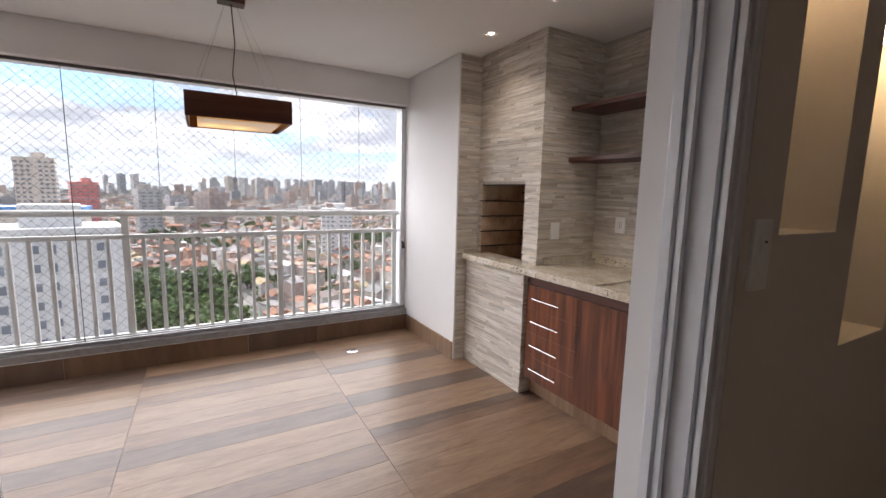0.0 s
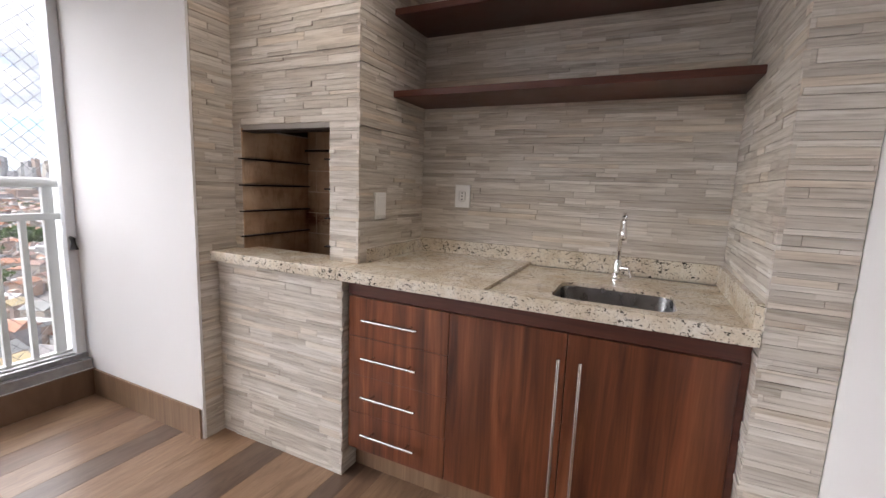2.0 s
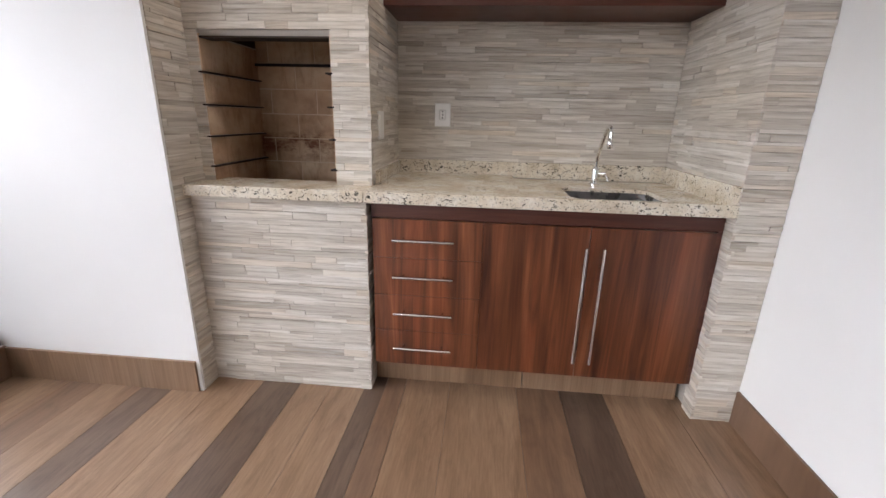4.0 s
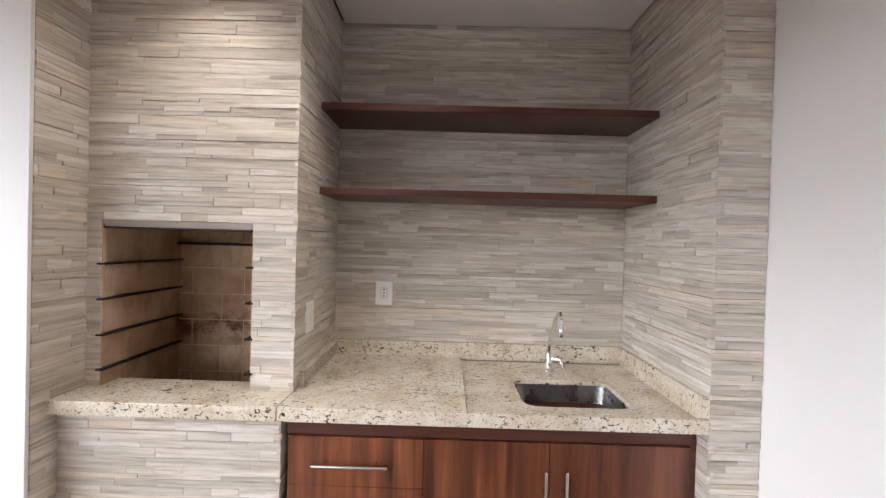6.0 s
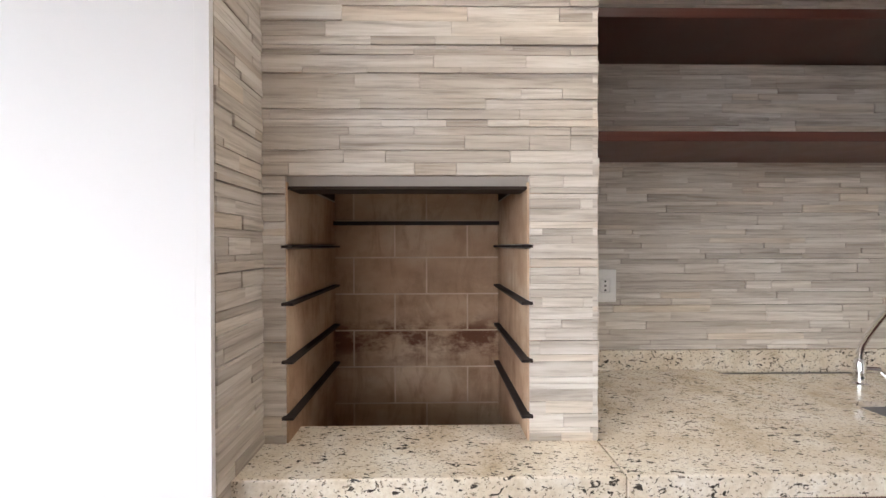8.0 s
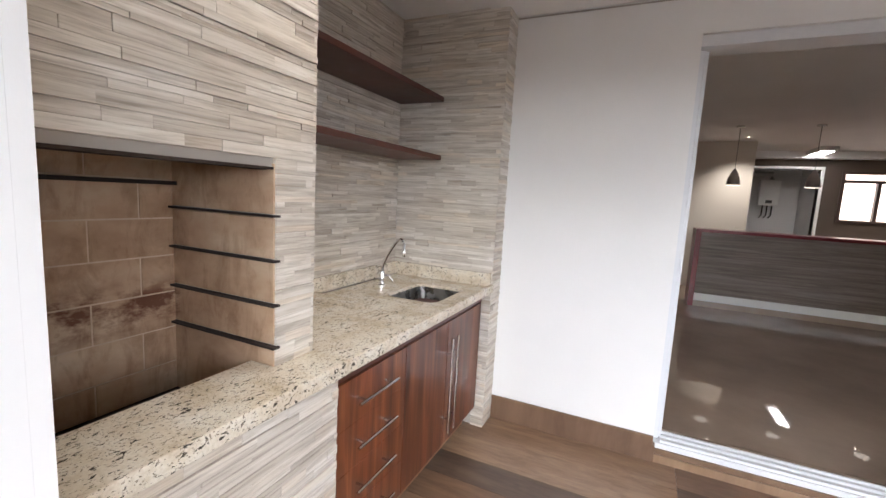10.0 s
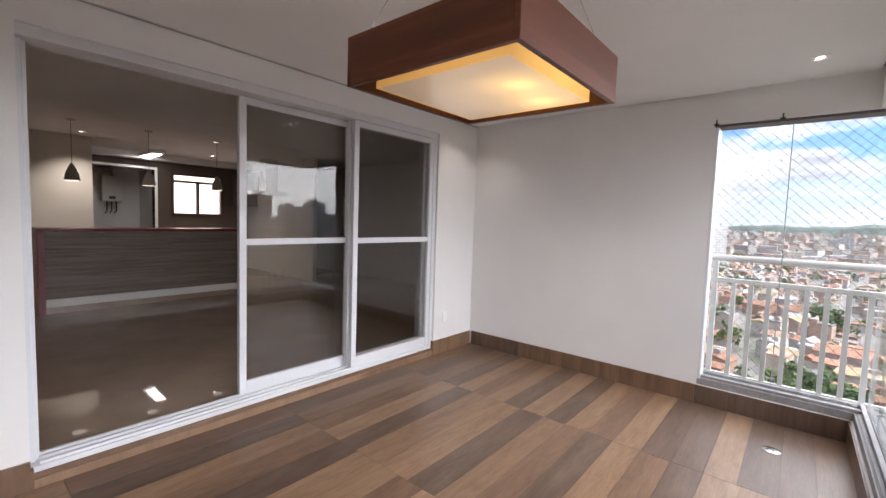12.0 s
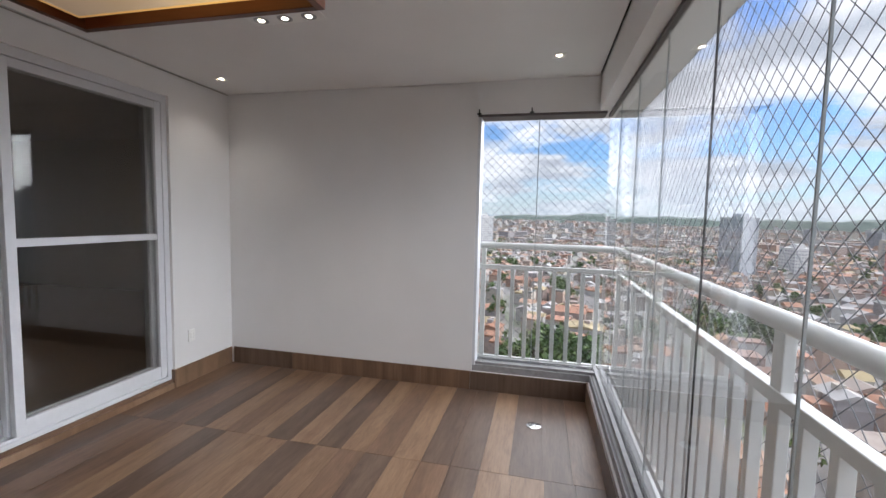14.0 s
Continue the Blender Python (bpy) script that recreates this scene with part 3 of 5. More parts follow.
# tap
tap = thing("kitchen_tap", 5.1, 0.525, WZ, "chrome swan-neck tap standing behind the sink", "tap")
TX, TY = 5.10, 0.525
bm = bmesh.new()
add_lathe(bm, TX, TY, [(0.024, WZ), (0.024, WZ + 0.006), (0.016, WZ + 0.01), (0.016, WZ + 0.07), (0.013, WZ + 0.078), (0.011, WZ + 0.082)], 20)
part("body", bm, CHROME, tap, "", True)
bm = bmesh.new()
neck = [(TX - a, TY - a * 0.12, WZ + b * 1.12) for a, b in ((0.0, 0.062), (0.001, 0.09), (0.008, 0.115), (0.024, 0.145), (0.05, 0.185), (0.074, 0.218), (0.092, 0.234), (0.108, 0.238), (0.120, 0.232), (0.127, 0.218), (0.128, 0.2), (0.128, 0.185))]
add_tube(bm, neck, 0.009, 12)
part("spout", bm, CHROME, tap, "", True)
bm = bmesh.new()
add_lathe(bm, TX - 0.128, TY - 0.0154, [(0.010, WZ + 0.175), (0.0125, WZ + 0.178), (0.0125, WZ + 0.206), (0.0095, WZ + 0.212)], 16)
part("aerator", bm, CHROME, tap, "", True)
bm = bmesh.new()
add_tube(bm, [(TX, TY, WZ + 0.05), (TX - 0.012, TY - 0.03, WZ + 0.052), (TX - 0.02, TY - 0.045, WZ + 0.052)], 0.009, 12)
add_tube(bm, [(TX - 0.018, TY - 0.04, WZ + 0.052), (TX - 0.03, TY - 0.05, WZ + 0.035), (TX - 0.038, TY - 0.054, WZ + 0.02)], 0.005, 10)
part("lever", bm, CHROME, tap, "", True)

# base cabinet
cab = thing("base_cabinet", 4.9, 0.83, 0.12, "red-brown veneered cabinet with drawers and two doors under the worktop", "cabinet")
CX = 4.63
box("carcass", CX + 0.02, 5.2, 0.165, 1.49, 0.128, 0.80, SHELFWOOD, cab)
box("top_rail", CX + 0.004, CX + 0.04, 0.1495, 1.492, 0.789, 0.854, SHELFWOOD, cab, 0.001, "dark wood rail under the worktop")
box("side_filler", CX + 0.006, CX + 0.03, 0.1495, 0.1685, 0.128, 0.788, SHELFWOOD, cab, 0, "dark wood filler strip beside the door")
dz = (0.785 - 0.128) / 4
for k in range(4):
    z0 = 0.128 + k * dz
    dr = box("drawer", CX, CX + 0.018, 1.043, 1.488, z0 + 0.001, z0 + dz - 0.001, CABWOOD, cab, 0.0012)
    zc = (0.222, 0.384, 0.547, 0.703)[k]
    bm = bmesh.new()
    add_tube(bm, [(CX - 0.036, 1.155, zc), (CX - 0.036, 1.4, zc)], 0.006, 10)
    for yy in (1.195, 1.36):
        add_tube(bm, [(CX + 0.001, yy, zc), (CX - 0.036, yy, zc)], 0.0045, 8)
    part("handle", bm, STEEL, dr, "brushed steel bar handle", True)
for ya, yb, hy in ((0.6295, 1.0405, 0.647), (0.170, 0.6265, 0.58)):
    dr = box("door", CX, CX + 0.018, ya, yb, 0.13, 0.784, CABWOOD, cab, 0.0012)
    bm = bmesh.new()
    add_tube(bm, [(CX - 0.036, hy, 0.212), (CX - 0.036, hy, 0.71)], 0.006, 10)
    for zz in (0.29, 0.63):
        add_tube(bm, [(CX + 0.001, hy, zz), (CX - 0.036, hy, zz)], 0.0045, 8)
    part("handle", bm, STEEL, dr, "brushed steel bar handle", True)
for ya, yb in ((0.16, 0.83), (0.834, YW)):
    structure(box("toe_kick", 4.705, 4.73, ya, yb, 0.0, 0.127, FLOORS[0]), "wood-look tile plinth under the cabinet", "plinth")

# shelves
for zt, nm in ((1.982, "upper"), (1.642, "lower")):
    sh = box("wall_shelf", 4.953, XB + 0.004, YS + 0.001, YW - 0.001, zt - 0.028, zt, SHELFWOOD, None, 0.002)
    tagged(sh, "thin dark red wooden %s shelf fixed between stone walls" % nm, "shelf", "niche shelves")

# sockets
sock = thing("power_socket", XB, 1.273, 1.19, "white power socket plate on the stone wall", "socket")
box("plate", XB - 0.008, XB + 0.004, 1.233, 1.313, 1.131, 1.244, PLASTIC, sock, 0.003)
box("insert", XB - 0.011, XB - 0.006, 1.256, 1.29, 1.163, 1.213, PLASTIC, sock, 0.006)
bm = bmesh.new()
for yy, zz in ((1.273, 1.203), (1.273, 1.188), (1.273, 1.173)):
    add_box(bm, XB - 0.0125, XB - 0.01, yy - 0.003, yy + 0.003, zz - 0.003, zz + 0.003)
part("hole", bm, SOCKET, sock)
sock = thing("blank_plate", 4.86, YW, 1.14, "white blank wall plate on the chimney side", "socket")
box("plate", 4.82, 4.9, YW - 0.008, YW + 0.004, 1.078, 1.195, PLASTIC, sock, 0.003)
box("cover", 4.832, 4.888, YW - 0.011, YW - 0.006, 1.095, 1.178, PLASTIC, sock, 0.003)
sock = thing("power_socket", 0.47, YQ, 0.38, "white power socket plate low on the wall", "socket")
box("plate", 0.437, 0.503, YQ - 0.002, YQ + 0.008, 0.33, 0.43, PLASTIC, sock, 0.003)
box("insert", 0.455, 0.485, YQ + 0.006, YQ + 0.011, 0.355, 0.405, PLASTIC, sock, 0.004)

# ---- balcony glazing, railing, net ----
win = thing("window_1", 2.2, GY, 0.15, "frameless glass panels along the balcony front", "window")
win["kind"] = "structure"
bm = bmesh.new()
add_box(bm, GX - 0.05, XE, YN + 0.012, 3.30, 0.15, 0.205, 0.004)
add_box(bm, GX - 0.05, XE, YN + 0.05, YN + 0.075, 0.205, 0.232, 0.003)
add_box(bm, GX - 0.05, XE, GY + 0.02, GY + 0.045, 0.205, 0.232, 0.003)
part("sill_track", bm, ALUSILL, win, "satin aluminium sill track")
box("gasket", GX, XE - 0.046, YN + 0.078, GY + 0.017, 0.2045, 0.2085, BLACK, win, 0, "black rubber gasket")
box("gasket", GX + 0.1, XE - 0.046, YN + 0.02, YN + 0.032, 0.2045, 0.2085, DARKTRACK, win, 0, "dark gasket line")
box("head_track", GX, XE, GY - 0.014, GY + 0.014, 2.18, 2.2, DARKTRACK, win, 0, "dark aluminium head track")
box("end_post", XE - 0.045, XE, GY - 0.02, GY + 0.03, 0.23, 2.178, ALU, win, 0.003)
SEAMS = [4.555 - 0.5245 * k for k in range(1, 10)]
xs = [XE - 0.045] + SEAMS[:8] + [GX + 0.006]
for k, (b, a) in enumerate(zip(xs, xs[1:])):
    g = box("pane", a + 0.001, b - 0.001, GY - 0.0025, GY + 0.0025, 0.225, 2.178, GLASS, win)
    g.visible_shadow = False
for k, x in enumerate(SEAMS[:8]):
    box("seal", x - 0.0022, x + 0.0022, GY - 0.0027, GY + 0.0027, 0.23, 2.178, BLACK if k == 4 else SEAM, win)
latch = thing("window_latch", XE - 0.03, GY - 0.03, 0.84, "small black latch on the window post", "latch")
bm = bmesh.new()
add_tube(bm, [(XE - 0.03, GY - 0.015, 0.885), (XE - 0.03, GY - 0.045, 0.88), (XE - 0.03, GY - 0.05, 0.82)], 0.009, 10, True, [0.008, 0.012, 0.02])
part("grip", bm, BLACK, latch, "", True)

win2 = thing("window_2", GX, 2.7, 0.15, "frameless glass panels at the balcony end", "window")
win2["kind"] = "structure"
bm = bmesh.new()
add_box(bm, GX - 0.06, XW - 0.012, 2.25, YN + 0.012, 0.15, 0.205, 0.004)
add_box(bm, -0.05, -0.025, 2.25, YN + 0.05, 0.205, 0.228, 0.003)
add_box(bm, GX - 0.05, GX - 0.025, 2.25, YN + 0.05, 0.205, 0.228, 0.003)
part("sill_track", bm, ALUSILL, win2, "satin aluminium sill track")
box("gasket", GX + 0.012, -0.054, 2.28, YN + 0.01, 0.2045, 0.2085, BLACK, win2, 0, "black rubber gasket")
box("head_track", GX - 0.03, XW + 0.004, 2.25, 3.2, 2.182, 2.2, DARKTRACK, win2)
box("end_post", GX - 0.03, -0.002, 2.25, 2.275, 0.2, 2.183, ALU, win2, 0.003)
for y in (2.262, 2.66):
    bm = bmesh.new()
    add_tube(bm, [(0.036, y, 2.185), (0.036, y, 2.232)], 0.005, 10)
    add_box(bm, 0.031, 0.041, y - 0.016, y + 0.016, 2.19, 2.203)
    part("pivot_pin", bm, BLACK, win2, "small black pivot pin")
for a, b in ((2.277, 2.715), (2.721, GY - 0.006)):
    g = box("pane", GX - 0.004, GX + 0.004, a, b, 0.225, 2.183, GLASS, win2)
    g.visible_shadow = False
box("seal", GX - 0.006, GX + 0.006, 2.715, 2.721, 0.23, 2.183, SEAM, win2)

RY, RX = 3.335, -0.2
rail = thing("balcony_railing", 2.2, RY, 0.15, "white painted metal balustrade outside the glazing", "railing")
bm = bmesh.new()
corner = [(RX + 0.1 * (1 - math.sin(a)), RY - 0.1 * (1 - math.cos(a)), 1.172) for a in [math.pi / 2 * k / 5 for k in range(6)]]
add_tube(bm, [(XE - 0.002, RY, 1.172)] + corner + [(RX, 2.27, 1.172)], 0.026, 14)
part("hand_rail", bm, RAILPAINT, rail, "", True)
for zz, hh, nm in ((0.993, 0.018, "middle_rail"), (0.215, 0.02, "bottom_rail")):
    bm = bmesh.new()
    add_box(bm, RX - 0.016, XE - 0.002, RY - 0.018, RY + 0.018, zz - hh, zz + hh, 0.003)
    add_box(bm, RX - 0.017, RX + 0.017, 2.26, RY - 0.018, zz - hh, zz + hh, 0.003)
    part(nm, bm, RAILPAINT, rail)
POSTS = (4.43, 3.32, 2.21, 1.10, -0.0)
for x in POSTS:
    box("post", x - 0.024, x + 0.024, RY - 0.014, RY + 0.014, 0.15, 1.16, RAILPAINT, rail, 0.003)
box("post", RX - 0.014, RX + 0.014, 2.28, 2.32, 0.15, 1.16, RAILPAINT, rail, 0.003)
bal = bpy.data.meshes.new("baluster")
bm = bmesh.new()
add_box(bm, -0.013, 0.013, -0.016, 0.016, 0.235, 0.976, 0.002)
bmesh.ops.recalc_face_normals(bm, faces=bm.faces[:])
bm.to_mesh(bal)
bm.free()
bal.materials.append(RAILPAINT)
spots = []
for a, b in zip(POSTS, POSTS[1:]):
    spots += [(a + (b - a) * k / 10, RY) for k in range(1, 10)]
spots += [(RX, 2.32 + 0.112 * k) for k in range(1, 9)]
for x, y in spots:
    o = new("baluster", bal)
    o.parent = rail
    o.location = (x - 2.2, y - RY, -0.15)

net = thing("safety_net", 2.2, 3.43, 0.15, "thin diamond-mesh safety net stretched outside the railing", "net")
bm = bmesh.new()
NP = 0.072
nr = random.Random(5)


def strand(p, q):
    """One sagging cord of three sides."""
    p, q = Vector(p), Vector(q)
    m = (p + q) / 2 + Vector((nr.uniform(-1, 1), nr.uniform(-1, 1), nr.uniform(-1, 0.3))) * 0.004
    add_tube(bm, [p, m, q], 0.0015, 3, False)


def net_panel(fixed, along0, along1, z0, z1, on_y):
    hgt = z1 - z0
    k = along0 - hgt
    while k < along1:
        for s in (1, -1):
            a0, a1 = (k, k + hgt) if s > 0 else (k + hgt, k)
            t0, t1 = 0.0, 1.0
            lo, hi = sorted((a0, a1))
            if hi > along0 and lo < along1:
                f = lambda a: (a - a0) / (a1 - a0)
                ts = sorted((f(along0), f(along1)))
                t0, t1 = max(0, ts[0]), min(1, ts[1])
                if t1 > t0:
                    pa, pb = a0 + (a1 - a0) * t0, a0 + (a1 - a0) * t1
                    za, zb = z0 + hgt * t0, z0 + hgt * t1
                    if on_y:
                        strand((pa, fixed, za), (pb, fixed, zb))
                    else:
                        strand((fixed, pa, za), (fixed, pb, zb))
        k += NP


net_panel(3.44, -0.3, XE, 0.12, 2.26, True)
net_panel(-0.3, 2.25, 3.44, 0.12, 2.26, False)
part("mesh", bm, NET, net)

# ---- dark strip painted in for the shade between wall and ceiling ----
structure(box("trim_south", 0.004, XP, YQ + 0.0005, YQ + 0.0025, H - 0.009, H - 0.001, GAPSHADE), "thin dark strip painting the shade of the ceiling gap", "trim")

# ---- skirting ----


def skirt(name, x0, x1, y0, y1, tone, z1=0.148):
    structure(box(name, x0, x1, y0, y1, 0.0, z1, FLOORS[tone], None, 0.001), "wood-look tile skirting along the wall", "skirting")


for k, (a, b) in enumerate(((-0.0, 0.62), (0.622, 1.82), (1.822, 3.02), (3.022, 3.6), (3.602, 4.5))):
    skirt("baseboard_north", a, b, YN - 0.012, YN, (1, 2, 1, 2, 1)[k], 0.152)
skirt("baseboard_east", XE - 0.012, XE, YP + 0.003, YN - 0.012, 0)
for k, (a, b) in enumerate(((0.012, 0.62), (0.622, 1.82), (1.822, 2.24), (2.242, YN - 0.0125))):
    skirt("baseboard_west", 0.0, 0.012, a, b, (2, 1, 1, 2)[k], 0.15)
skirt("baseboard_south_east", D1, XP - 0.001, YQ, YQ + 0.012, 1)
skirt("baseboard_south_west", 0.012, D0, YQ, YQ + 0.012, 0)
skirt("baseboard_reveal_west", D0, D0 + 0.012, -0.05, YQ + 0.012, 1)
skirt("baseboard_reveal_east", D1 - 0.012, D1, -0.05, YQ + 0.012, 1, 0.1)

# ---- sliding door ----
structure(box("door_sill", D0 + 0.012, D1 - 0.012, -0.27, -0.030, -0.1, 0.07, FLOORS[1]), "brown tiled step under the sliding door", "sill")
structure(box("door_sill_edge", D0 + 0.012, D1 - 0.012, -0.030, -0.014, -0.006, 0.045, FLOORS[0], None, 0.002), "tan tile edge of the door step", "sill")
door = thing("door_1", 2.1, -0.12, 0.07, "white aluminium sliding door with tinted glass, half open", "door")
door["kind"] = "structure"
bm = bmesh.new()
add_box(bm, D0, D1, -0.21, -0.04, 0.07, 0.10, 0.003)
for y in (-0.062, -0.118, -0.172):
    add_box(bm, D0 + 0.04, D1 - 0.04, y - 0.005, y + 0.005, 0.10, 0.114)
part("bottom_track", bm, ALU, door)
bm = bmesh.new()
add_box(bm, D0, D1, -0.21, -0.04, 2.205, DH, 0.003)
part("top_track", bm, ALU, door)
for a, b, ya in ((D0, D0 + 0.045, -0.04), (D1 - 0.028, D1, -0.1)):
    bm = bmesh.new()
    add_box(bm, a, b, -0.25, ya, 0.10, 2.205, 0.003)
    part("jamb", bm, ALU, door)
for y in (-0.13, -0.155, -0.21, -0.235):
    box("jamb_fin", D1 - 0.045, D1 - 0.03, y - 0.006, y + 0.006, 0.10, 2.205, ALU, door)


def leaf(x0, x1, y, name):
    lf = box(name, x0, x0 + 0.05, y - 0.02, y + 0.02, 0.115, 2.2, ALU, door, 0.003)
    box("stile", x1 - 0.05, x1, y - 0.02, y + 0.02, 0.115, 2.2, ALU, lf, 0.003)
    box("rail", x0 + 0.05, x1 - 0.05, y - 0.018, y + 0.018, 0.115, 0.2, ALU, lf, 0.003)
    box("rail", x0 + 0.05, x1 - 0.05, y - 0.018, y + 0.018, 2.15, 2.2, ALU, lf, 0.003)
    box("rail", x0 + 0.05, x1 - 0.05, y - 0.016, y + 0.016, 1.18, 1.225, ALU, lf, 0.003)
    for za, zb in ((0.2, 1.18), (1.225, 2.15)):
        g = box("pane", x0 + 0.048, x1 - 0.048, y - 0.003, y + 0.003, za, zb, DOORGLASS, lf)
        g.visible_shadow = False


leaf(0.685, 1.665, -0.062, "leaf_stile")
leaf(1.605, 2.555, -0.172, "leaf_stile")
leaf(0.705, 1.67, -0.118, "leaf_stile")

# ---- balcony ceiling lamps ----


def beam(x, y, z, watts, parent):
    """The light that one recessed spot throws down."""
    o = new("spot_beam", bpy.data.lights.new("spot_beam", "SPOT"))
    o.data.energy, o.data.color = watts, (1.0, 0.90, 0.76)
    o.data.spot_size, o.data.spot_blend, o.data.shadow_soft_size = radians(115), 0.9, 0.05
    o.parent = parent
    o.location = (0, 0, -0.03)


def downlight(x, y, z, watts=0.0, lab="small square recessed ceiling spotlight, lit"):
    d = thing("recessed_spotlight", x, y, z, lab, "spotlight", "ceiling spotlights")
    bm = bmesh.new()
    s, t = 0.045, 0.03
    for a in ((-s, s, -s, -t), (-s, s, t, s), (-s, -t, -t, t), (t, s, -t, t)):
        add_box(bm, x + a[0], x + a[1], y + a[2], y + a[3], z - 0.005, z + 0.001)
    part("bezel", bm, PLASTIC, d)
    bm = bmesh.new()
    add_lathe(bm, x, y, [(0.018, z - 0.0015), (0.018, z + 0.0005)], 16)
    part("lens", bm, SPOT, d, "glowing lens")
    if watts:
        beam(x, y, z, watts, d)
    return d


for x, y in ((0.476, 2.83), (0.414, 0.266), (4.46, 1.78), (4.45, 1.17)):
    downlight(x, y, H, 2.5 if x < 2 else 3.5 if y > 1.5 else 6.5)
panel = thing("triple_spotlight", 1.262, 1.388, H, "white recessed panel with three lit spots", "spotlight")
box("panel", 1.2, 1.325, 1.17, 1.61, H - 0.004, H + 0.001, PLASTIC, panel, 0.001)
beam(1.262, 1.388, H, 14.0, panel)
for y in (1.245, 1.388, 1.53):
    bm = bmesh.new()
    add_lathe(bm, 1.262, y, [(0.04, H - 0.0075), (0.034, H - 0.009), (0.03, H - 0.005)], 20)
    part("ring", bm, ALUGREY, panel, "", True)
    bm = bmesh.new()
    add_lathe(bm, 1.262, y, [(0.017, H - 0.0095), (0.017, H - 0.006)], 16)
    part("lens", bm, SPOT, panel, "glowing lens")

lamp = thing("pendant_lamp", 2.975, 2.155, 1.74, "square dark wood pendant lamp with an amber frosted diffuser, lit", "lamp")
LX0, LX1, LY0, LY1, LZ0, LZ1 = 2.676, 3.196, 1.886, 2.396, 1.744, 1.868
B = 0.014
for a in ((LX0, LX1, LY0, LY0 + B), (LX0, LX1, LY1 - B, LY1), (LX0, LX0 + B, LY0 + B, LY1 - B), (LX1 - B, LX1, LY0 + B, LY1 - B)):
    box("side_board", *a, LZ0, LZ1, LAMPWOOD, lamp, 0.001)
I = 0.053
for a in ((LX0 + I, LX1 - I, LY0 + I, LY0 + I + 0.004), (LX0 + I, LX1 - I, LY1 - I - 0.004, LY1 - I), (LX0 + I, LX0 + I + 0.004, LY0 + I + 0.004, LY1 - I - 0.004), (LX1 - I - 0.004, LX1 - I, LY0 + I + 0.004, LY1 - I - 0.004)):
    box("diffuser_side", *a, LZ0, LZ1 - 0.011, AMBER, lamp)
box("diffuser_pane", LX0 + I + 0.004, LX1 - I - 0.004, LY0 + I + 0.004, LY1 - I - 0.004, LZ0 + 0.001, LZ0 + 0.005, PANE, lamp, 0, "frosted glowing pane")
box("lid", LX0 + B, LX1 - B, LY0 + B, LY1 - B, LZ1 - 0.01, LZ1 - 0.004, LAMPWOOD, lamp)
can = (2.925, 2.15)
box("canopy", can[0] - 0.07, can[0] + 0.07, can[1] - 0.04, can[1] + 0.04, H - 0.03, H, LAMPWOOD, lamp, 0.002)
for x in (LX0 + 0.03, LX1 - 0.03):
    for y in (LY0 + 0.03, LY1 - 0.03):
        bm = bmesh.new()
        add_tube(bm, [(x, y, LZ1 - 0.002), (can[0] + (0.03 if x > 2.9 else -0.03), can[1] + (0.02 if y > 2.1 else -0.02), H - 0.029)], 0.0008, 4, False)
        part("suspension_wire", bm, STEEL, lamp)
bm = bmesh.new()
add_tube(bm, [(can[0], can[1], H - 0.03), (can[0] + 0.012, can[1], 2.2), (can[0] - 0.006, can[1], 2.03), (can[0] + 0.02, can[1], LZ1)], 0.003, 8)
part("cable", bm, BLACK, lamp, "thin dark cable", True)

# ---- floor drains ----
for x, y in ((3.81, 2.775), (0.50, 2.765)):
    dr = thing("floor_drain", x, y, 0.0, "small round steel floor drain in the tiles", "drain", "floor drains")
    bm = bmesh.new()
    add_lathe(bm, x, y, [(0.05, 0.0), (0.05, 0.004), (0.042, 0.006), (0.0, 0.005)][:3], 24)
    part("cover", bm, STEEL, dr, "", True)
    for k in range(4):
        a = math.pi / 2 * k + 0.4
        bm = bmesh.new()
        add_tube(bm, [(x + 0.012 * math.cos(a), y + 0.012 * math.sin(a), 0.0062), (x + 0.034 * math.cos(a), y + 0.034 * math.sin(a), 0.0062)], 0.004, 6)
        part("slot", bm, BLACK, dr)

# ---- living room and kitchen behind the door ----
structure(box("room_floor", -2.2, 5.8, -9.2, -0.27, -0.1, RF, ROOMFLOOR), "polished brown porcelain floor of the living room", "floor")
structure(box("room_ceiling", -2.3, 5.9, -9.3, -0.25, RC, RC + 0.2, CEIL), "white living room ceiling", "ceiling")
structure(box("room_wall_west", -2.4, -2.2, -9.3, -0.25, -0.1, RC, ROOMWALL), "plain beige living room wall", "wall")
structure(box("room_wall_east", 5.8, 6.0, -9.3, -0.25, -0.1, RC, ROOMWALL), "plain beige living room wall", "wall")
structure(box("room_wall_far", -2.4, 6.0, -9.4, -9.2, -0.1, RC, ROOMWALL), "plain wall behind the laundry", "wall")
structure(box("room_wall_door_side", -0.25, D0 - 0.001, -0.25, -0.133, RF, RC, ROOMWALL), "plain beige living room wall", "wall")
structure(box("room_wall_north_west", -2.4, -0.25, -0.25, 0.0, -0.1, 2.8, ROOMWALL), "plain beige living room wall", "wall")
structure(box("room_wall_north_east", 5.4, 6.0, -0.25, 0.0, -0.1, 2.8, ROOMWALL), "plain beige living room wall", "wall")
# second unseen slab, added over the room to block the sun
structure(box("slab_room", -2.6, 6.2, -9.6, -0.2, 2.9, 3.1, CEIL), "unseen slab above the room, added to keep sun out", "ceiling")
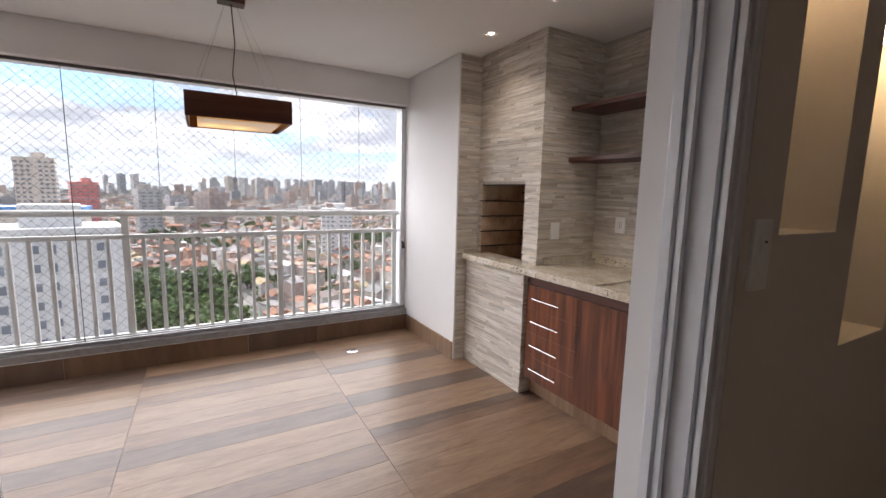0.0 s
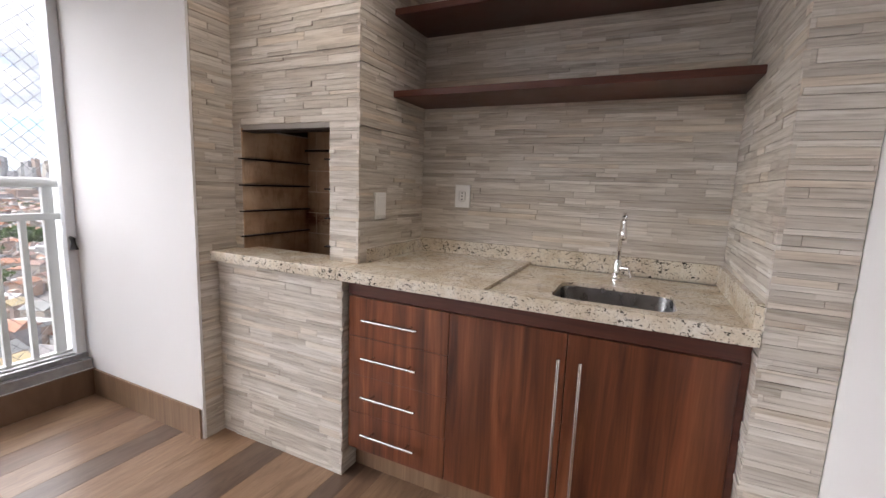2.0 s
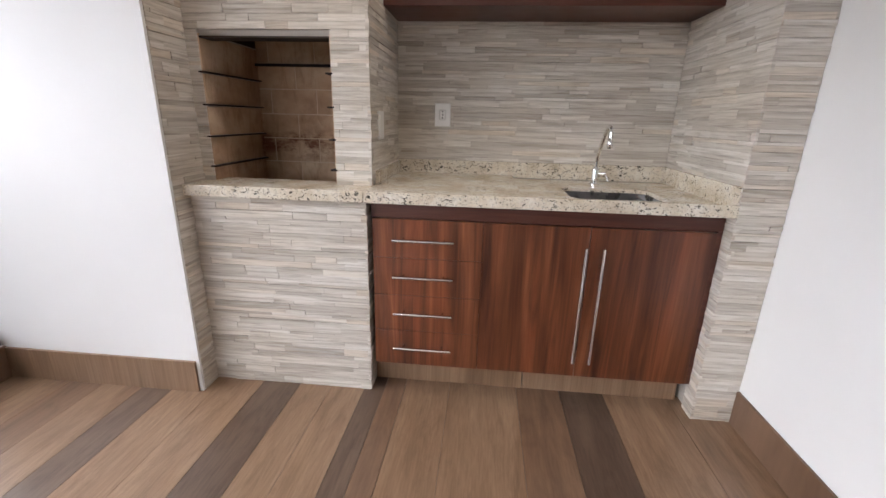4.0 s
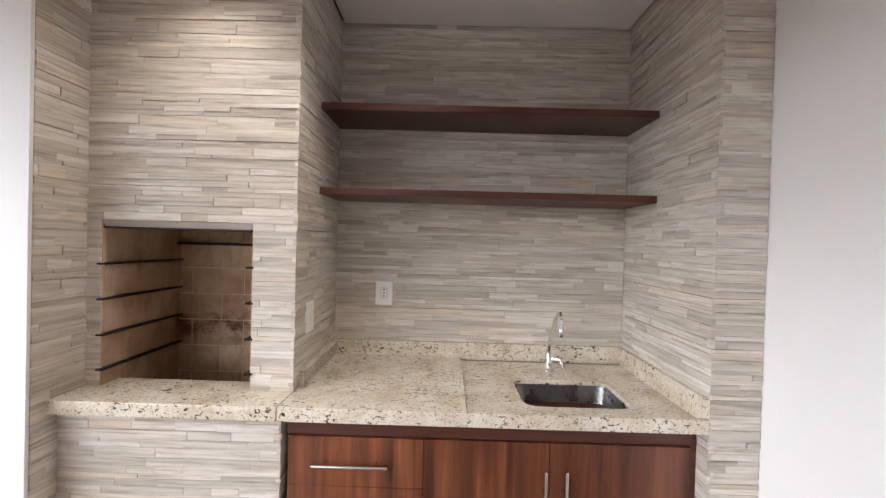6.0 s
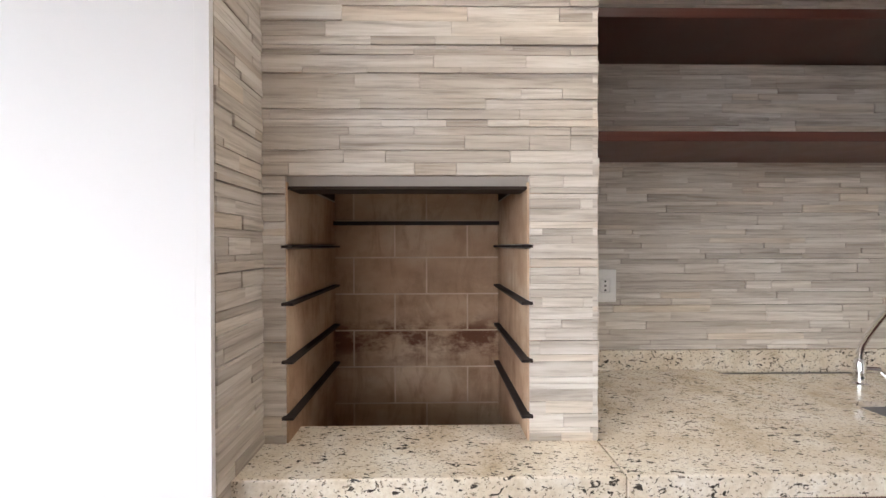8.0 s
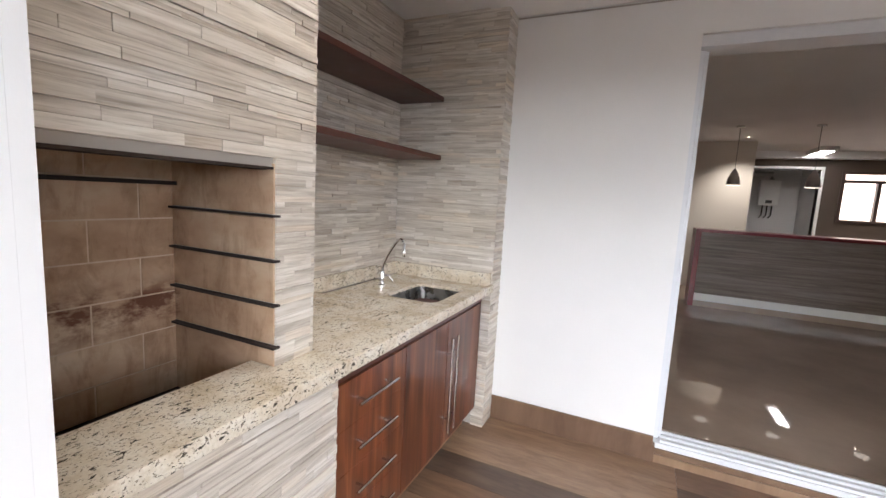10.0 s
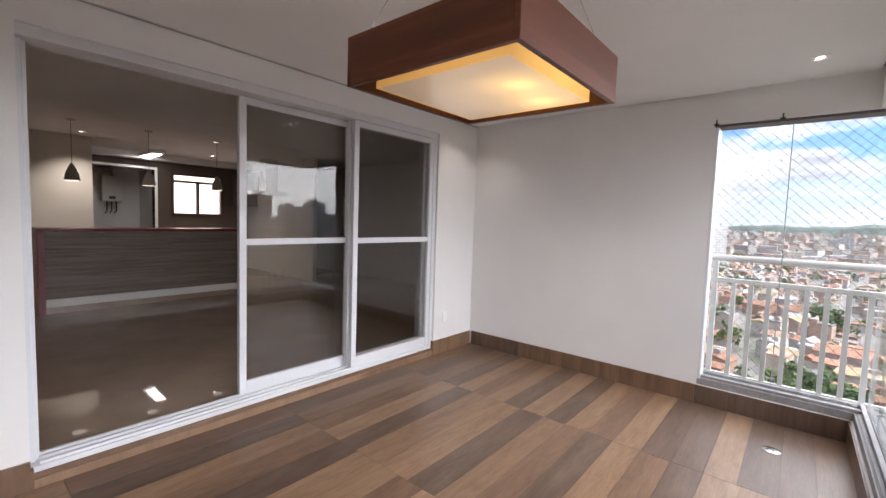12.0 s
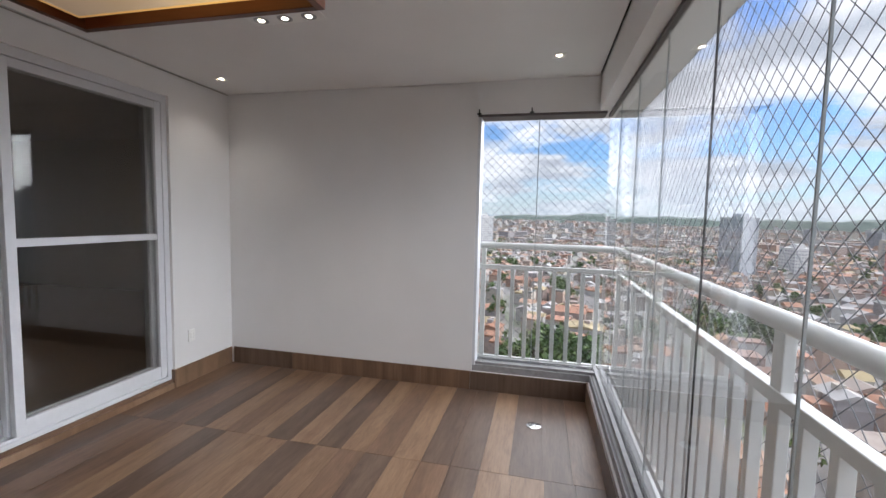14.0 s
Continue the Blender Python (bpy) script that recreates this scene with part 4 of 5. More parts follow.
# room side of the wall beside the door, with two lit niches
bm = bmesh.new()
NI = ((3.79, 4.08, 1.31, 2.1), (4.20, 4.53, 1.0, 1.85))
add_box(bm, D1 + 0.001, NI[0][0], -0.25, -0.133, RF, RC)
add_box(bm, NI[0][0], NI[0][1], -0.25, -0.133, RF, NI[0][2])
add_box(bm, NI[0][0], NI[0][1], -0.25, -0.133, NI[0][3], RC)
add_box(bm, NI[0][1], NI[1][0], -0.25, -0.133, RF, RC)
add_box(bm, NI[1][0], NI[1][1], -0.25, -0.133, RF, NI[1][2])
add_box(bm, NI[1][0], NI[1][1], -0.25, -0.133, NI[1][3], RC)
add_box(bm, NI[1][1], 5.8, -0.25, -0.133, RF, RC)
structure(part("wall_niches", bm, ROOMWALL), "beige living room wall with two lit niches", "wall")
for x0, x1, z0, z1 in NI:
    nl = thing("niche_light", (x0 + x1) / 2, -0.19, z1, "small warm light at the top of a wall niche", "lamp", "niche lights")
    box("strip", x0 + 0.04, x1 - 0.04, -0.22, -0.17, z1 - 0.012, z1 - 0.001, make_glow("niche_lamp_glow", (1.0, 0.70, 0.38), 7.0), nl)
sw = thing("light_switch", 3.71, -0.25, 1.28, "beige light switch plate beside the door", "switch")
box("plate", 3.675, 3.745, -0.259, -0.249, 1.20, 1.345, PLASTIC, sw, 0.003)
box("rocker", 3.695, 3.725, -0.263, -0.257, 1.235, 1.31, PLASTIC, sw, 0.002)
box("indicator", 3.706, 3.714, -0.2645, -0.2625, 1.298, 1.302, BLACK, sw)

# breakfast bar
bar = thing("breakfast_bar", 1.95, -4.3, RF, "breakfast bar with grey striped front and dark red frame", "bar counter")
box("front_panel", 0.78, 3.085, -4.24, -4.2, RF + 0.18, 1.10, BARWOOD, bar)
box("body", 0.78, 3.085, -4.55, -4.24, RF, 1.10, BARWOOD, bar)
box("top", 0.70, 3.15, -4.6, -4.15, 1.10, 1.14, BARRED, bar, 0.003, "dark red bar top")
box("end_panel", 3.085, 3.15, -4.6, -4.16, RF, 1.10, BARRED, bar, 0.003, "dark red end panel")
box("end_panel", 0.70, 0.78, -4.6, -4.16, RF, 1.10, BARRED, bar, 0.003, "dark red end panel")
box("white_skirting", 0.78, 3.085, -4.2, -4.18, RF + 0.08, RF + 0.18, PLASTIC, bar, 0.002, "white skirting strip")
box("kick", 0.78, 3.085, -4.2, -4.19, RF, RF + 0.08, ROOMFLOOR, bar)
for x in (2.78, 1.94, 1.02):
    pl = thing("bar_pendant", x, -4.35, RC, "brushed steel bell pendant lamp over the bar", "lamp", "pendants over the bar")
    bm = bmesh.new()
    add_lathe(bm, x, -4.35, [(0.05, RC - 0.02), (0.05, RC - 0.001), (0.01, RC)], 20)
    part("canopy", bm, STEEL, pl, "", True)
    bm = bmesh.new()
    add_tube(bm, [(x, -4.35, RC - 0.02), (x, -4.35, 1.96)], 0.003, 6)
    part("cord", bm, BLACK, pl)
    bm = bmesh.new()
    add_lathe(bm, x, -4.35, [(0.082, 1.745), (0.08, 1.78), (0.068, 1.84), (0.045, 1.90), (0.022, 1.945), (0.012, 1.96)], 24)
    part("shade", bm, STEEL, pl, "", True)
    bm = bmesh.new()
    add_lathe(bm, x, -4.35, [(0.076, 1.742), (0.076, 1.744)], 20)
    part("bulb", bm, make_glow("bar_bulb_glow", (1.0, 0.9, 0.75), 0.6), pl)

# kitchen: partition, back wall with window and laundry opening
structure(box("wall_partition", 2.3, 5.8, -6.0, -5.85, RF, RC, ROOMWALL), "cream wall between bar and laundry", "wall")
bm = bmesh.new()
KY0, KY1 = -7.55, -7.4
WX0, WX1, WZ0, WZ1 = -0.32, 0.72, 1.30, 2.20
OX0, OX1, OZ = 1.02, 2.05, 2.22
add_box(bm, OX1, 2.4, KY0, KY1, RF, RC)
add_box(bm, OX0, OX1, KY0, KY1, OZ, RC)
add_box(bm, WX1, OX0, KY0, KY1, RF, RC)
add_box(bm, WX0, WX1, KY0, KY1, RF, WZ0)
add_box(bm, WX0, WX1, KY0, KY1, WZ1, RC)
add_box(bm, -2.2, WX0, KY0, KY1, RF, RC)
structure(part("wall_kitchen", bm, DARKWALL), "dark brown kitchen wall with a window", "wall")
structure(box("cornice_kitchen", -2.2, 2.3, KY1, KY1 + 0.25, RC - 0.12, RC, CEIL), "white plaster cornice in the kitchen", "trim")
kw = thing("window_3", 0.2, -7.45, WZ0, "dark framed kitchen window with two bright panes", "window")
kw["kind"] = "structure"
for a in ((WX0, WX1, WZ0, WZ0 + 0.05), (WX0, WX1, WZ1 - 0.05, WZ1), (WX0, WX0 + 0.05, WZ0 + 0.05, WZ1 - 0.05), (WX1 - 0.05, WX1, WZ0 + 0.05, WZ1 - 0.05), (0.175, 0.225, WZ0 + 0.05, WZ1 - 0.2), (WX0 + 0.05, WX1 - 0.05, WZ1 - 0.2, WZ1 - 0.15)):
    box("window_frame", a[0], a[1], -7.46, -7.37, a[2], a[3], BRONZE, kw, 0.003)
for a in ((WX0 + 0.05, 0.175, WZ0 + 0.05, WZ1 - 0.2), (0.225, WX1 - 0.05, WZ0 + 0.05, WZ1 - 0.2), (WX0 + 0.05, WX1 - 0.05, WZ1 - 0.15, WZ1 - 0.05)):
    g = box("pane", a[0], a[1], -7.44, -7.434, a[2], a[3], GLASS, kw)
    g.visible_shadow = False
# the wall gives off its own glow where daylight would fall on it
structure(box("light_well_wall", -2.2, 1.0, -9.19, -9.15, 0.2, RC, make_glow("pink_wall_glow", (0.95, 0.80, 0.70), 1.0)), "pinkish wall outside the kitchen window, glowing in place of daylight", "backdrop")
dfm = thing("door_2", 1.53, -7.38, RF, "white door frame of the laundry opening", "door")
dfm["kind"] = "structure"
for a in ((OX0 - 0.05, OX0, RF, OZ + 0.05), (OX1, OX1 + 0.05, RF, OZ + 0.05), (OX0, OX1, OZ, OZ + 0.05)):
    box("door_frame", a[0], a[1], -7.58, -7.37, a[2], a[3], PLASTIC, dfm, 0.003)
structure(box("laundry_wall", 0.95, 2.4, -8.62, -8.5, RF, RC, WHITE), "white laundry wall with pipes", "wall")
structure(box("laundry_side", 0.95, 1.0, -8.5, -7.55, RF, RC, WHITE), "white laundry side wall", "wall")
hw = thing("water_heater", 1.52, -8.44, 1.62, "white wall-hung gas water heater with pipes below", "water heater")
box("casing", 1.35, 1.70, -8.5, -8.32, 1.55, 2.08, PLASTIC, hw, 0.02)
box("panel", 1.47, 1.58, -8.315, -8.32, 1.6, 1.66, SOCKET, hw)
for x in (1.44, 1.52, 1.6):
    bm = bmesh.new()
    add_tube(bm, [(x, -8.42, 1.55), (x, -8.42, 1.35), (x + 0.02, -8.49, 1.3)], 0.012, 8)
    part("pipe", bm, BLACK, hw, "dark flexible pipe", True)
bm = bmesh.new()
add_tube(bm, [(1.5, -8.42, 2.08), (1.5, -8.42, 2.2), (1.9, -8.42, 2.2)], 0.05, 10)
part("flue", bm, ALUGREY, hw, "grey flue pipe", True)
kl = thing("kitchen_ceiling_light", 1.22, -6.9, RC - 0.1, "rectangular fluorescent ceiling light, lit", "lamp")
box("housing", 1.10, 1.34, -7.15, -6.45, RC - 0.075, RC, PLASTIC, kl, 0.004)
box("diffuser", 1.15, 1.29, -7.12, -6.48, RC - 0.085, RC - 0.075, TUBE, kl, 0, "bright diffuser")
for x in (0.3, 2.5):
    downlight(x, -6.35 if x < 2 else -5.4, RC, 20.0)
hood = thing("range_hood", -0.3, -5.6, 1.75, "stainless steel range hood on the kitchen side", "hood")
box("canopy", -0.85, -0.25, -6.0, -5.5, 1.78, 1.86, STEEL, hood, 0.005)
box("duct", -0.7, -0.42, -5.85, -5.6, 1.86, RC, STEEL, hood, 0.004)
ku = thing("wall_cupboard", -0.6, -6.7, 1.5, "dark brown wall cupboard in the kitchen", "cupboard")
box("body", -2.1, -0.55, -7.4, -6.9, 1.55, 2.3, DARKWALL, ku, 0.004)
structure(box("wall_kitchen_side", -0.98, -0.9, -7.4, -4.6, RF, RC, ROOMWALL), "beige side wall of the kitchen", "wall")

# ---- the city below ----
GZ = -52.0
rc = random.Random(11)
CITYGROUND = Nodes("city_ground", 0.9)
CITYGROUND.color(CITYGROUND.ramp(CITYGROUND.noise(CITYGROUND.pos(), 0.02, 6, 0.65), (0.35, (0.15, 0.145, 0.14)), (0.5, (0.23, 0.215, 0.20)), (0.62, (0.10, 0.13, 0.06))))
CITYGROUND = CITYGROUND.m


def island_material(name, *stops):
    k = Nodes(name, 0.85, 0, 0.2)
    g = k.n("NewGeometry")
    c = k.ramp(g.outputs["Random Per Island"], *stops)
    nd = [n for n in k.t.nodes if n.bl_idname == "ShaderNodeValToRGB"][0]
    nd.color_ramp.interpolation = 'CONSTANT'
    dirt = k.noise(k.pos(), 0.35, 4)
    k.color(k.mix(0.6, c, k.ramp(dirt, (0.3, (0.7, 0.68, 0.66)), (0.6, (1, 1, 1))), 'MULTIPLY'))
    return k.m


ROOFS = island_material("city_roofs", (0.0, (0.34, 0.18, 0.12)), (0.14, (0.27, 0.14, 0.09)), (0.26, (0.38, 0.25, 0.18)), (0.38, (0.25, 0.17, 0.14)), (0.48, (0.34, 0.32, 0.31)), (0.64, (0.21, 0.21, 0.20)), (0.76, (0.46, 0.45, 0.44)), (0.84, (0.29, 0.24, 0.21)), (0.93, (0.36, 0.29, 0.17)))
FACADES = island_material("city_walls", (0.0, (0.42, 0.38, 0.33)), (0.25, (0.48, 0.47, 0.45)), (0.5, (0.36, 0.29, 0.26)), (0.68, (0.42, 0.31, 0.25)), (0.8, (0.31, 0.29, 0.29)), (0.92, (0.37, 0.25, 0.19)))
# skyline walls: greyish and low in contrast, haze put into the colour
HAZETOWERS = island_material("hazed_tower_walls", (0.0, (0.42, 0.42, 0.41)), (0.3, (0.36, 0.36, 0.37)), (0.5, (0.46, 0.42, 0.37)), (0.68, (0.29, 0.30, 0.31)), (0.84, (0.40, 0.32, 0.28)))
# distant roofs: colours faded and greyed to carry the haze
HAZEROOFS = island_material("far_roofs", (0.0, (0.29, 0.21, 0.17)), (0.2, (0.32, 0.31, 0.31)), (0.42, (0.26, 0.17, 0.12)), (0.55, (0.39, 0.37, 0.36)), (0.75, (0.24, 0.24, 0.22)), (0.88, (0.20, 0.20, 0.15)))
RIDGE = plain("wooded_hillside", (0.075, 0.10, 0.085), 0.95, 0, 0.3, 0.01)
WINDOWS = plain("dark_windows", (0.17, 0.19, 0.22), 0.3)
TOWERWHITE = plaster("white_tower_paint", (0.62, 0.615, 0.60), 0.06)
TOWERGREY = plaster("grey_tower_paint", (0.32, 0.34, 0.37), 0.06)
TOWERBEIGE = plaster("beige_tower_paint", (0.62, 0.56, 0.49), 0.06)
TOWERRED = plaster("red_tower_paint", (0.55, 0.20, 0.18), 0.06)
LEAF = Nodes("tree_leaves", 0.8, 0, 0.2)
LEAF.color(LEAF.ramp(LEAF.rand(), (0, (0.035, 0.07, 0.02)), (0.5, (0.06, 0.105, 0.03)), (1, (0.10, 0.14, 0.045))))
LEAF = LEAF.m
BARK = plain("bark", (0.1, 0.07, 0.05), 0.9)


def at(heading, dist):
    a = radians(heading)
    return 2.5 + dist * math.sin(a), 1.0 + dist * math.cos(a)


bm = bmesh.new()
rings = [[bm.verts.new((*at(360 * k / 48, d), GZ)) for k in range(48)] for d in (30, 150, 600, 1800, 4600)]
for u, v in zip(rings, rings[1:]):
    for k in range(48):
        bm.faces.new((u[k], u[(k + 1) % 48], v[(k + 1) % 48], v[k]))
bm.faces.new(rings[0])
structure(part("ground", bm, CITYGROUND), "city ground with streets far below the balcony", "ground")


def quads(verts, faces, pts, ids):
    b = len(verts)
    verts.extend(pts)
    faces.extend([tuple(b + i for i in f) for f in ids])


def turn(cx, cy, a, pts):
    c, s = math.cos(a), math.sin(a)
    return [(cx + x * c - y * s, cy + x * s + y * c, z) for x, y, z in pts]


BOXF = [(0, 1, 5, 4), (1, 2, 6, 5), (2, 3, 7, 6), (3, 0, 4, 7), (4, 5, 6, 7)]


def prism(w, d, z0, z1):
    w, d = w / 2, d / 2
    return [(-w, -d, z0), (w, -d, z0), (w, d, z0), (-w, d, z0), (-w, -d, z1), (w, -d, z1), (w, d, z1), (-w, d, z1)]


TREEZONES = [(-9, 150, 34), (-3, 190, 34), (1, 235, 30), (-13, 250, 34), (-86, 150, 24), (-70, 230, 28), (-52, 260, 26), (20, 420, 28)]
tree_sites = []
wall_v, wall_f, roof_v, roof_f, far_v, far_f = [], [], [], [], [], []
cell = 10.2
for i in range(-90, 71):
    for j in range(-42, 88):
        x, y = i * cell + rc.uniform(-3, 3), j * cell + rc.uniform(-3, 3)
        # gentle bends so that the streets do not line up
        x, y = x + 18 * math.sin(y * 0.009), y + 22 * math.sin(x * 0.007 + 1)
        dist = math.hypot(x, y)
        hd = math.degrees(math.atan2(x, y))
        if dist < 45 or dist > 900 or not -118 < hd < 62 or i % 6 == 0 or j % 5 == 0:
            continue
        if dist < 110 and -30 < hd < 2:
            continue
        zone = [z for z in TREEZONES if math.hypot(x - at(z[0], z[1])[0], y - at(z[0], z[1])[1]) < z[2]]
        if zone:
            tree_sites.append((x, y, 3))
            continue
        if rc.random() < 0.08:
            tree_sites.append((x, y, 1))
            continue
        a = 0.35 * math.sin(x * 0.004) + 0.4 * math.sin(y * 0.005) + (math.pi / 2 if rc.random() < 0.5 else 0)
        w, d = rc.uniform(4.5, 8.4), rc.uniform(5.5, 9.6)
        if rc.random() < 0.05:
            w, d = w * 2.2, d * 1.8
        h = rc.choice((3.5, 4, 6.5, 7, 7.5, 10))
        quads(wall_v, wall_f, turn(x, y, a, prism(w, d, GZ, GZ + h)), BOXF[:4])
        z = GZ + h
        if rc.random() < 0.68:
            r, o = rc.uniform(1.2, 2.2), 0.5
            W, D = w / 2 + o, d / 2 + o
            pts = [(-W, -D, z), (W, -D, z), (W, D, z), (-W, D, z), (0, -D, z + r), (0, D, z + r)]
            quads(roof_v, roof_f, turn(x, y, a, pts), [(0, 4, 5, 3), (1, 2, 5, 4), (0, 1, 4), (2, 3, 5)])
        else:
            quads(roof_v, roof_f, turn(x, y, a, prism(w, d, z - 0.2, z + 0.7)), BOXF)
        if rc.random() < 0.35:
            quads(wall_v, wall_f, turn(x + rc.uniform(-3, 3), y + rc.uniform(-3, 3), a, prism(2.2, 2.2, GZ + h, GZ + h + 2.4)), BOXF)
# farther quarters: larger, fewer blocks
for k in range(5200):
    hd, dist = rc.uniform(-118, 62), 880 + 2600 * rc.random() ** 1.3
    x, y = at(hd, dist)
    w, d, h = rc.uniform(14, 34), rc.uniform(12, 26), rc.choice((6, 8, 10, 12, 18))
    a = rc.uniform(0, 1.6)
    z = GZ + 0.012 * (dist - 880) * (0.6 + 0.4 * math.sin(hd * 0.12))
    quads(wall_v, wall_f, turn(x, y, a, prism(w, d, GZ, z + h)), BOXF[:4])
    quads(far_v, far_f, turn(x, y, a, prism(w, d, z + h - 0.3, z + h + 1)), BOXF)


def raw(name, verts, faces, material, label, category):
    me = bpy.data.meshes.new(name)
    me.from_pydata(verts, [], faces)
    me.materials.append(material)
    return tagged(new(name, me), label, category, "", "stuff")


raw("house_walls", wall_v, wall_f, FACADES, "beige and white walls of countless low houses", "houses")
raw("house_roofs", roof_v, roof_f, ROOFS, "orange tile and grey roofs of countless low houses", "roofs")

raw("far_roofs", far_v, far_f, HAZEROOFS, "roofs of distant quarters with haze put into their faded colours", "roofs")

# wooded ridge along the horizon
rv, rf = [], []
for k in range(181):
    hd = -125 + k * 0.75
    u = (hd + 125) / 95
    top = (34 + 16 * math.sin(hd * 0.21) + 9 * math.sin(hd * 0.67 + 1) + 5 * math.sin(hd * 1.9)) * max(0, min(1, 6 * u, 4 * (1 - u))) + rc.uniform(-2, 2) - (60 if u > 1 else 0)
    rv += [(*at(hd, 4100), GZ), (*at(hd, 4250), 0.6 * (top + 8)), (*at(hd, 4500), top + 8)]
for k in range(180):
    rf += [(3 * k, 3 * k + 3, 3 * k + 4, 3 * k + 1), (3 * k + 1, 3 * k + 4, 3 * k + 5, 3 * k + 2)]
raw("wooded_ridge", rv, rf, RIDGE, "dark wooded ridge on the horizon", "hills")

# skyline of distant towers
tv, tf, gv, gf = [], [], [], []
for k in range(330):
    if k < 150:
        hd, dist = rc.gauss(15, 10), rc.uniform(1500, 3000)
    elif k < 210:
        hd, dist = rc.uniform(-30, 60), rc.uniform(1000, 2600)
    elif k < 280:
        hd, dist = rc.uniform(-112, -40), rc.uniform(1300, 3200)
    else:
        hd, dist = rc.uniform(-60, 50), rc.uniform(450, 1200)
    x, y = at(hd, dist)
    h = rc.uniform(38, 78) * (0.8 + dist / 4200) if k < 150 else rc.uniform(26, 58) * (0.8 + dist / 6000) if not 210 <= k < 280 else rc.uniform(22, 44)
    w, d, a = rc.uniform(16, 30), rc.uniform(14, 24), rc.uniform(0, 1.57)
    quads(tv, tf, turn(x, y, a, prism(w, d, GZ, GZ + h)), BOXF)
    if rc.random() < 0.6:
        quads(tv, tf, turn(x, y, a, prism(w * 0.4, d * 0.4, GZ + h, GZ + h + 5)), BOXF)
    # window bands
    fl = 3.2 if dist < 1300 else 6.4
    zz = GZ + 14
    while zz < GZ + h - 3 and dist < 1500:
        for s in (-0.3, 0.0, 0.3):
            quads(gv, gf, turn(x, y, a, [(q[0] + s * w, q[1], q[2]) for q in prism(w * 0.17, d + 0.5, zz, zz + fl * 0.45)]), BOXF[:1] + BOXF[2:3])
            quads(gv, gf, turn(x, y, a, [(q[0], q[1] + s * d, q[2]) for q in prism(w + 0.5, d * 0.17, zz, zz + fl * 0.45)]), BOXF[1:2] + BOXF[3:4])
        zz += fl
raw("skyline_towers", tv, tf, HAZETOWERS, "high-rise towers along the horizon, walls greyed for haze", "towers")
raw("skyline_windows", gv, gf, WINDOWS, "dark window rows of distant towers", "windows")


def tower(heading, dist, w, d, top, ang, material, label, cols=5, floor_h=3.1, pick=None, share=0.55):
    """A nearer tower with its own windows; top: the roof's height in the balcony's metres."""
    x, y = at(heading, dist)
    t = thing("apartment_tower", x, y, GZ, label, "tower")
    a = radians(ang)
    v, f = [], []
    quads(v, f, turn(0, 0, a, prism(w, d, 0, top - GZ)), BOXF)
    quads(v, f, turn(0, 0, a, prism(w + 0.6, d + 0.6, top - GZ, top - GZ + 0.9)), BOXF)
    me = bpy.data.meshes.new("wall")
    me.from_pydata(v, [], f)
    me.materials.append(material)
    o = new("wall", me)
    o.parent = t
    v, f = [], []
    quads(v, f, turn(w * 0.1, 0, a, prism(w * 0.35, d * 0.5, top - GZ + 0.5, top - GZ + 4.5)), BOXF)
    me = bpy.data.meshes.new("roof_house")
    me.from_pydata(v, [], f)
    me.materials.append(material)
    o = new("roof_house", me)
    o.parent = t
    win_me = {}
    for key, ww, dd in (("front", w * share / cols, 0.3), ("side", 0.3, d * share / cols)):
        me = bpy.data.meshes.new("window")
        me.from_pydata(turn(0, 0, a, prism(ww, dd, 0, 1.3)), [], BOXF)
        me.materials.append(WINDOWS)
        win_me[key] = me
    zz = top - GZ - 3.0
    while zz > max(6, top - GZ - 45):
        for c in range(cols):
            u = (c + 0.5) / cols - 0.5
            for key, px, py in (("front", u * w, -d / 2), ("side", w / 2, u * d), ("side", -w / 2, u * d)):
                if key == "front" and (c not in pick if pick else abs(u) < 0.08):
                    continue
                o = new("window", win_me[key])
                o.parent = t
                o.location = (px * math.cos(a) - py * math.sin(a), px * math.sin(a) + py * math.cos(a), zz)
        zz -= floor_h
    return t


tower(-14.6, 96, 22, 14, -6.5, 12, TOWERWHITE, "white apartment tower with small dark windows near the balcony", 11, 3.0, (0, 3, 5, 6, 9), 0.5)
tower(-14.0, 430, 22, 18, 19, 8, TOWERBEIGE, "wide beige apartment tower above the low houses", 7)
tower(-10.6, 520, 20, 16, 3, 20, TOWERRED, "red painted apartment block above the low houses", 6)
tower(-19.5, 480, 24, 18, 3, 10, TOWERBEIGE, "beige apartment block above the low houses", 6)
tower(15.5, 330, 22, 16, -13, -12, TOWERWHITE, "white apartment block standing among red roofs", 7)
tower(-26.5, 420, 20, 16, 17, 20, TOWERBEIGE, "wide beige apartment tower above the low houses", 7)
tower(-30.2, 460, 20, 16, 8, 5, TOWERBEIGE, "beige apartment block above the low houses", 6)
tower(-33.0, 420, 16, 14, 12, 12, TOWERWHITE, "white apartment tower above the low houses", 5)
tower(-68.0, 500, 24, 20, 6, 30, TOWERGREY, "grey apartment tower with many balconies", 7)
tower(-63.0, 540, 22, 16, -22, 10, TOWERWHITE, "white apartment block among low houses", 6)
tower(-97.5, 620, 24, 20, 2, 35, TOWERWHITE, "white apartment tower far off", 6)
tower(-55.0, 400, 15, 14, -13, 5, TOWERRED, "brown-red apartment tower among low houses", 5)

bx, by = at(-14.6, 210)
hall = thing("blue_roofed_hall", bx, by, GZ, "wide building with a bright blue roof beyond the tower", "building")
box("wall", bx - 15, bx + 15, by - 8, by + 8, GZ, -9.0, TOWERBEIGE, hall)
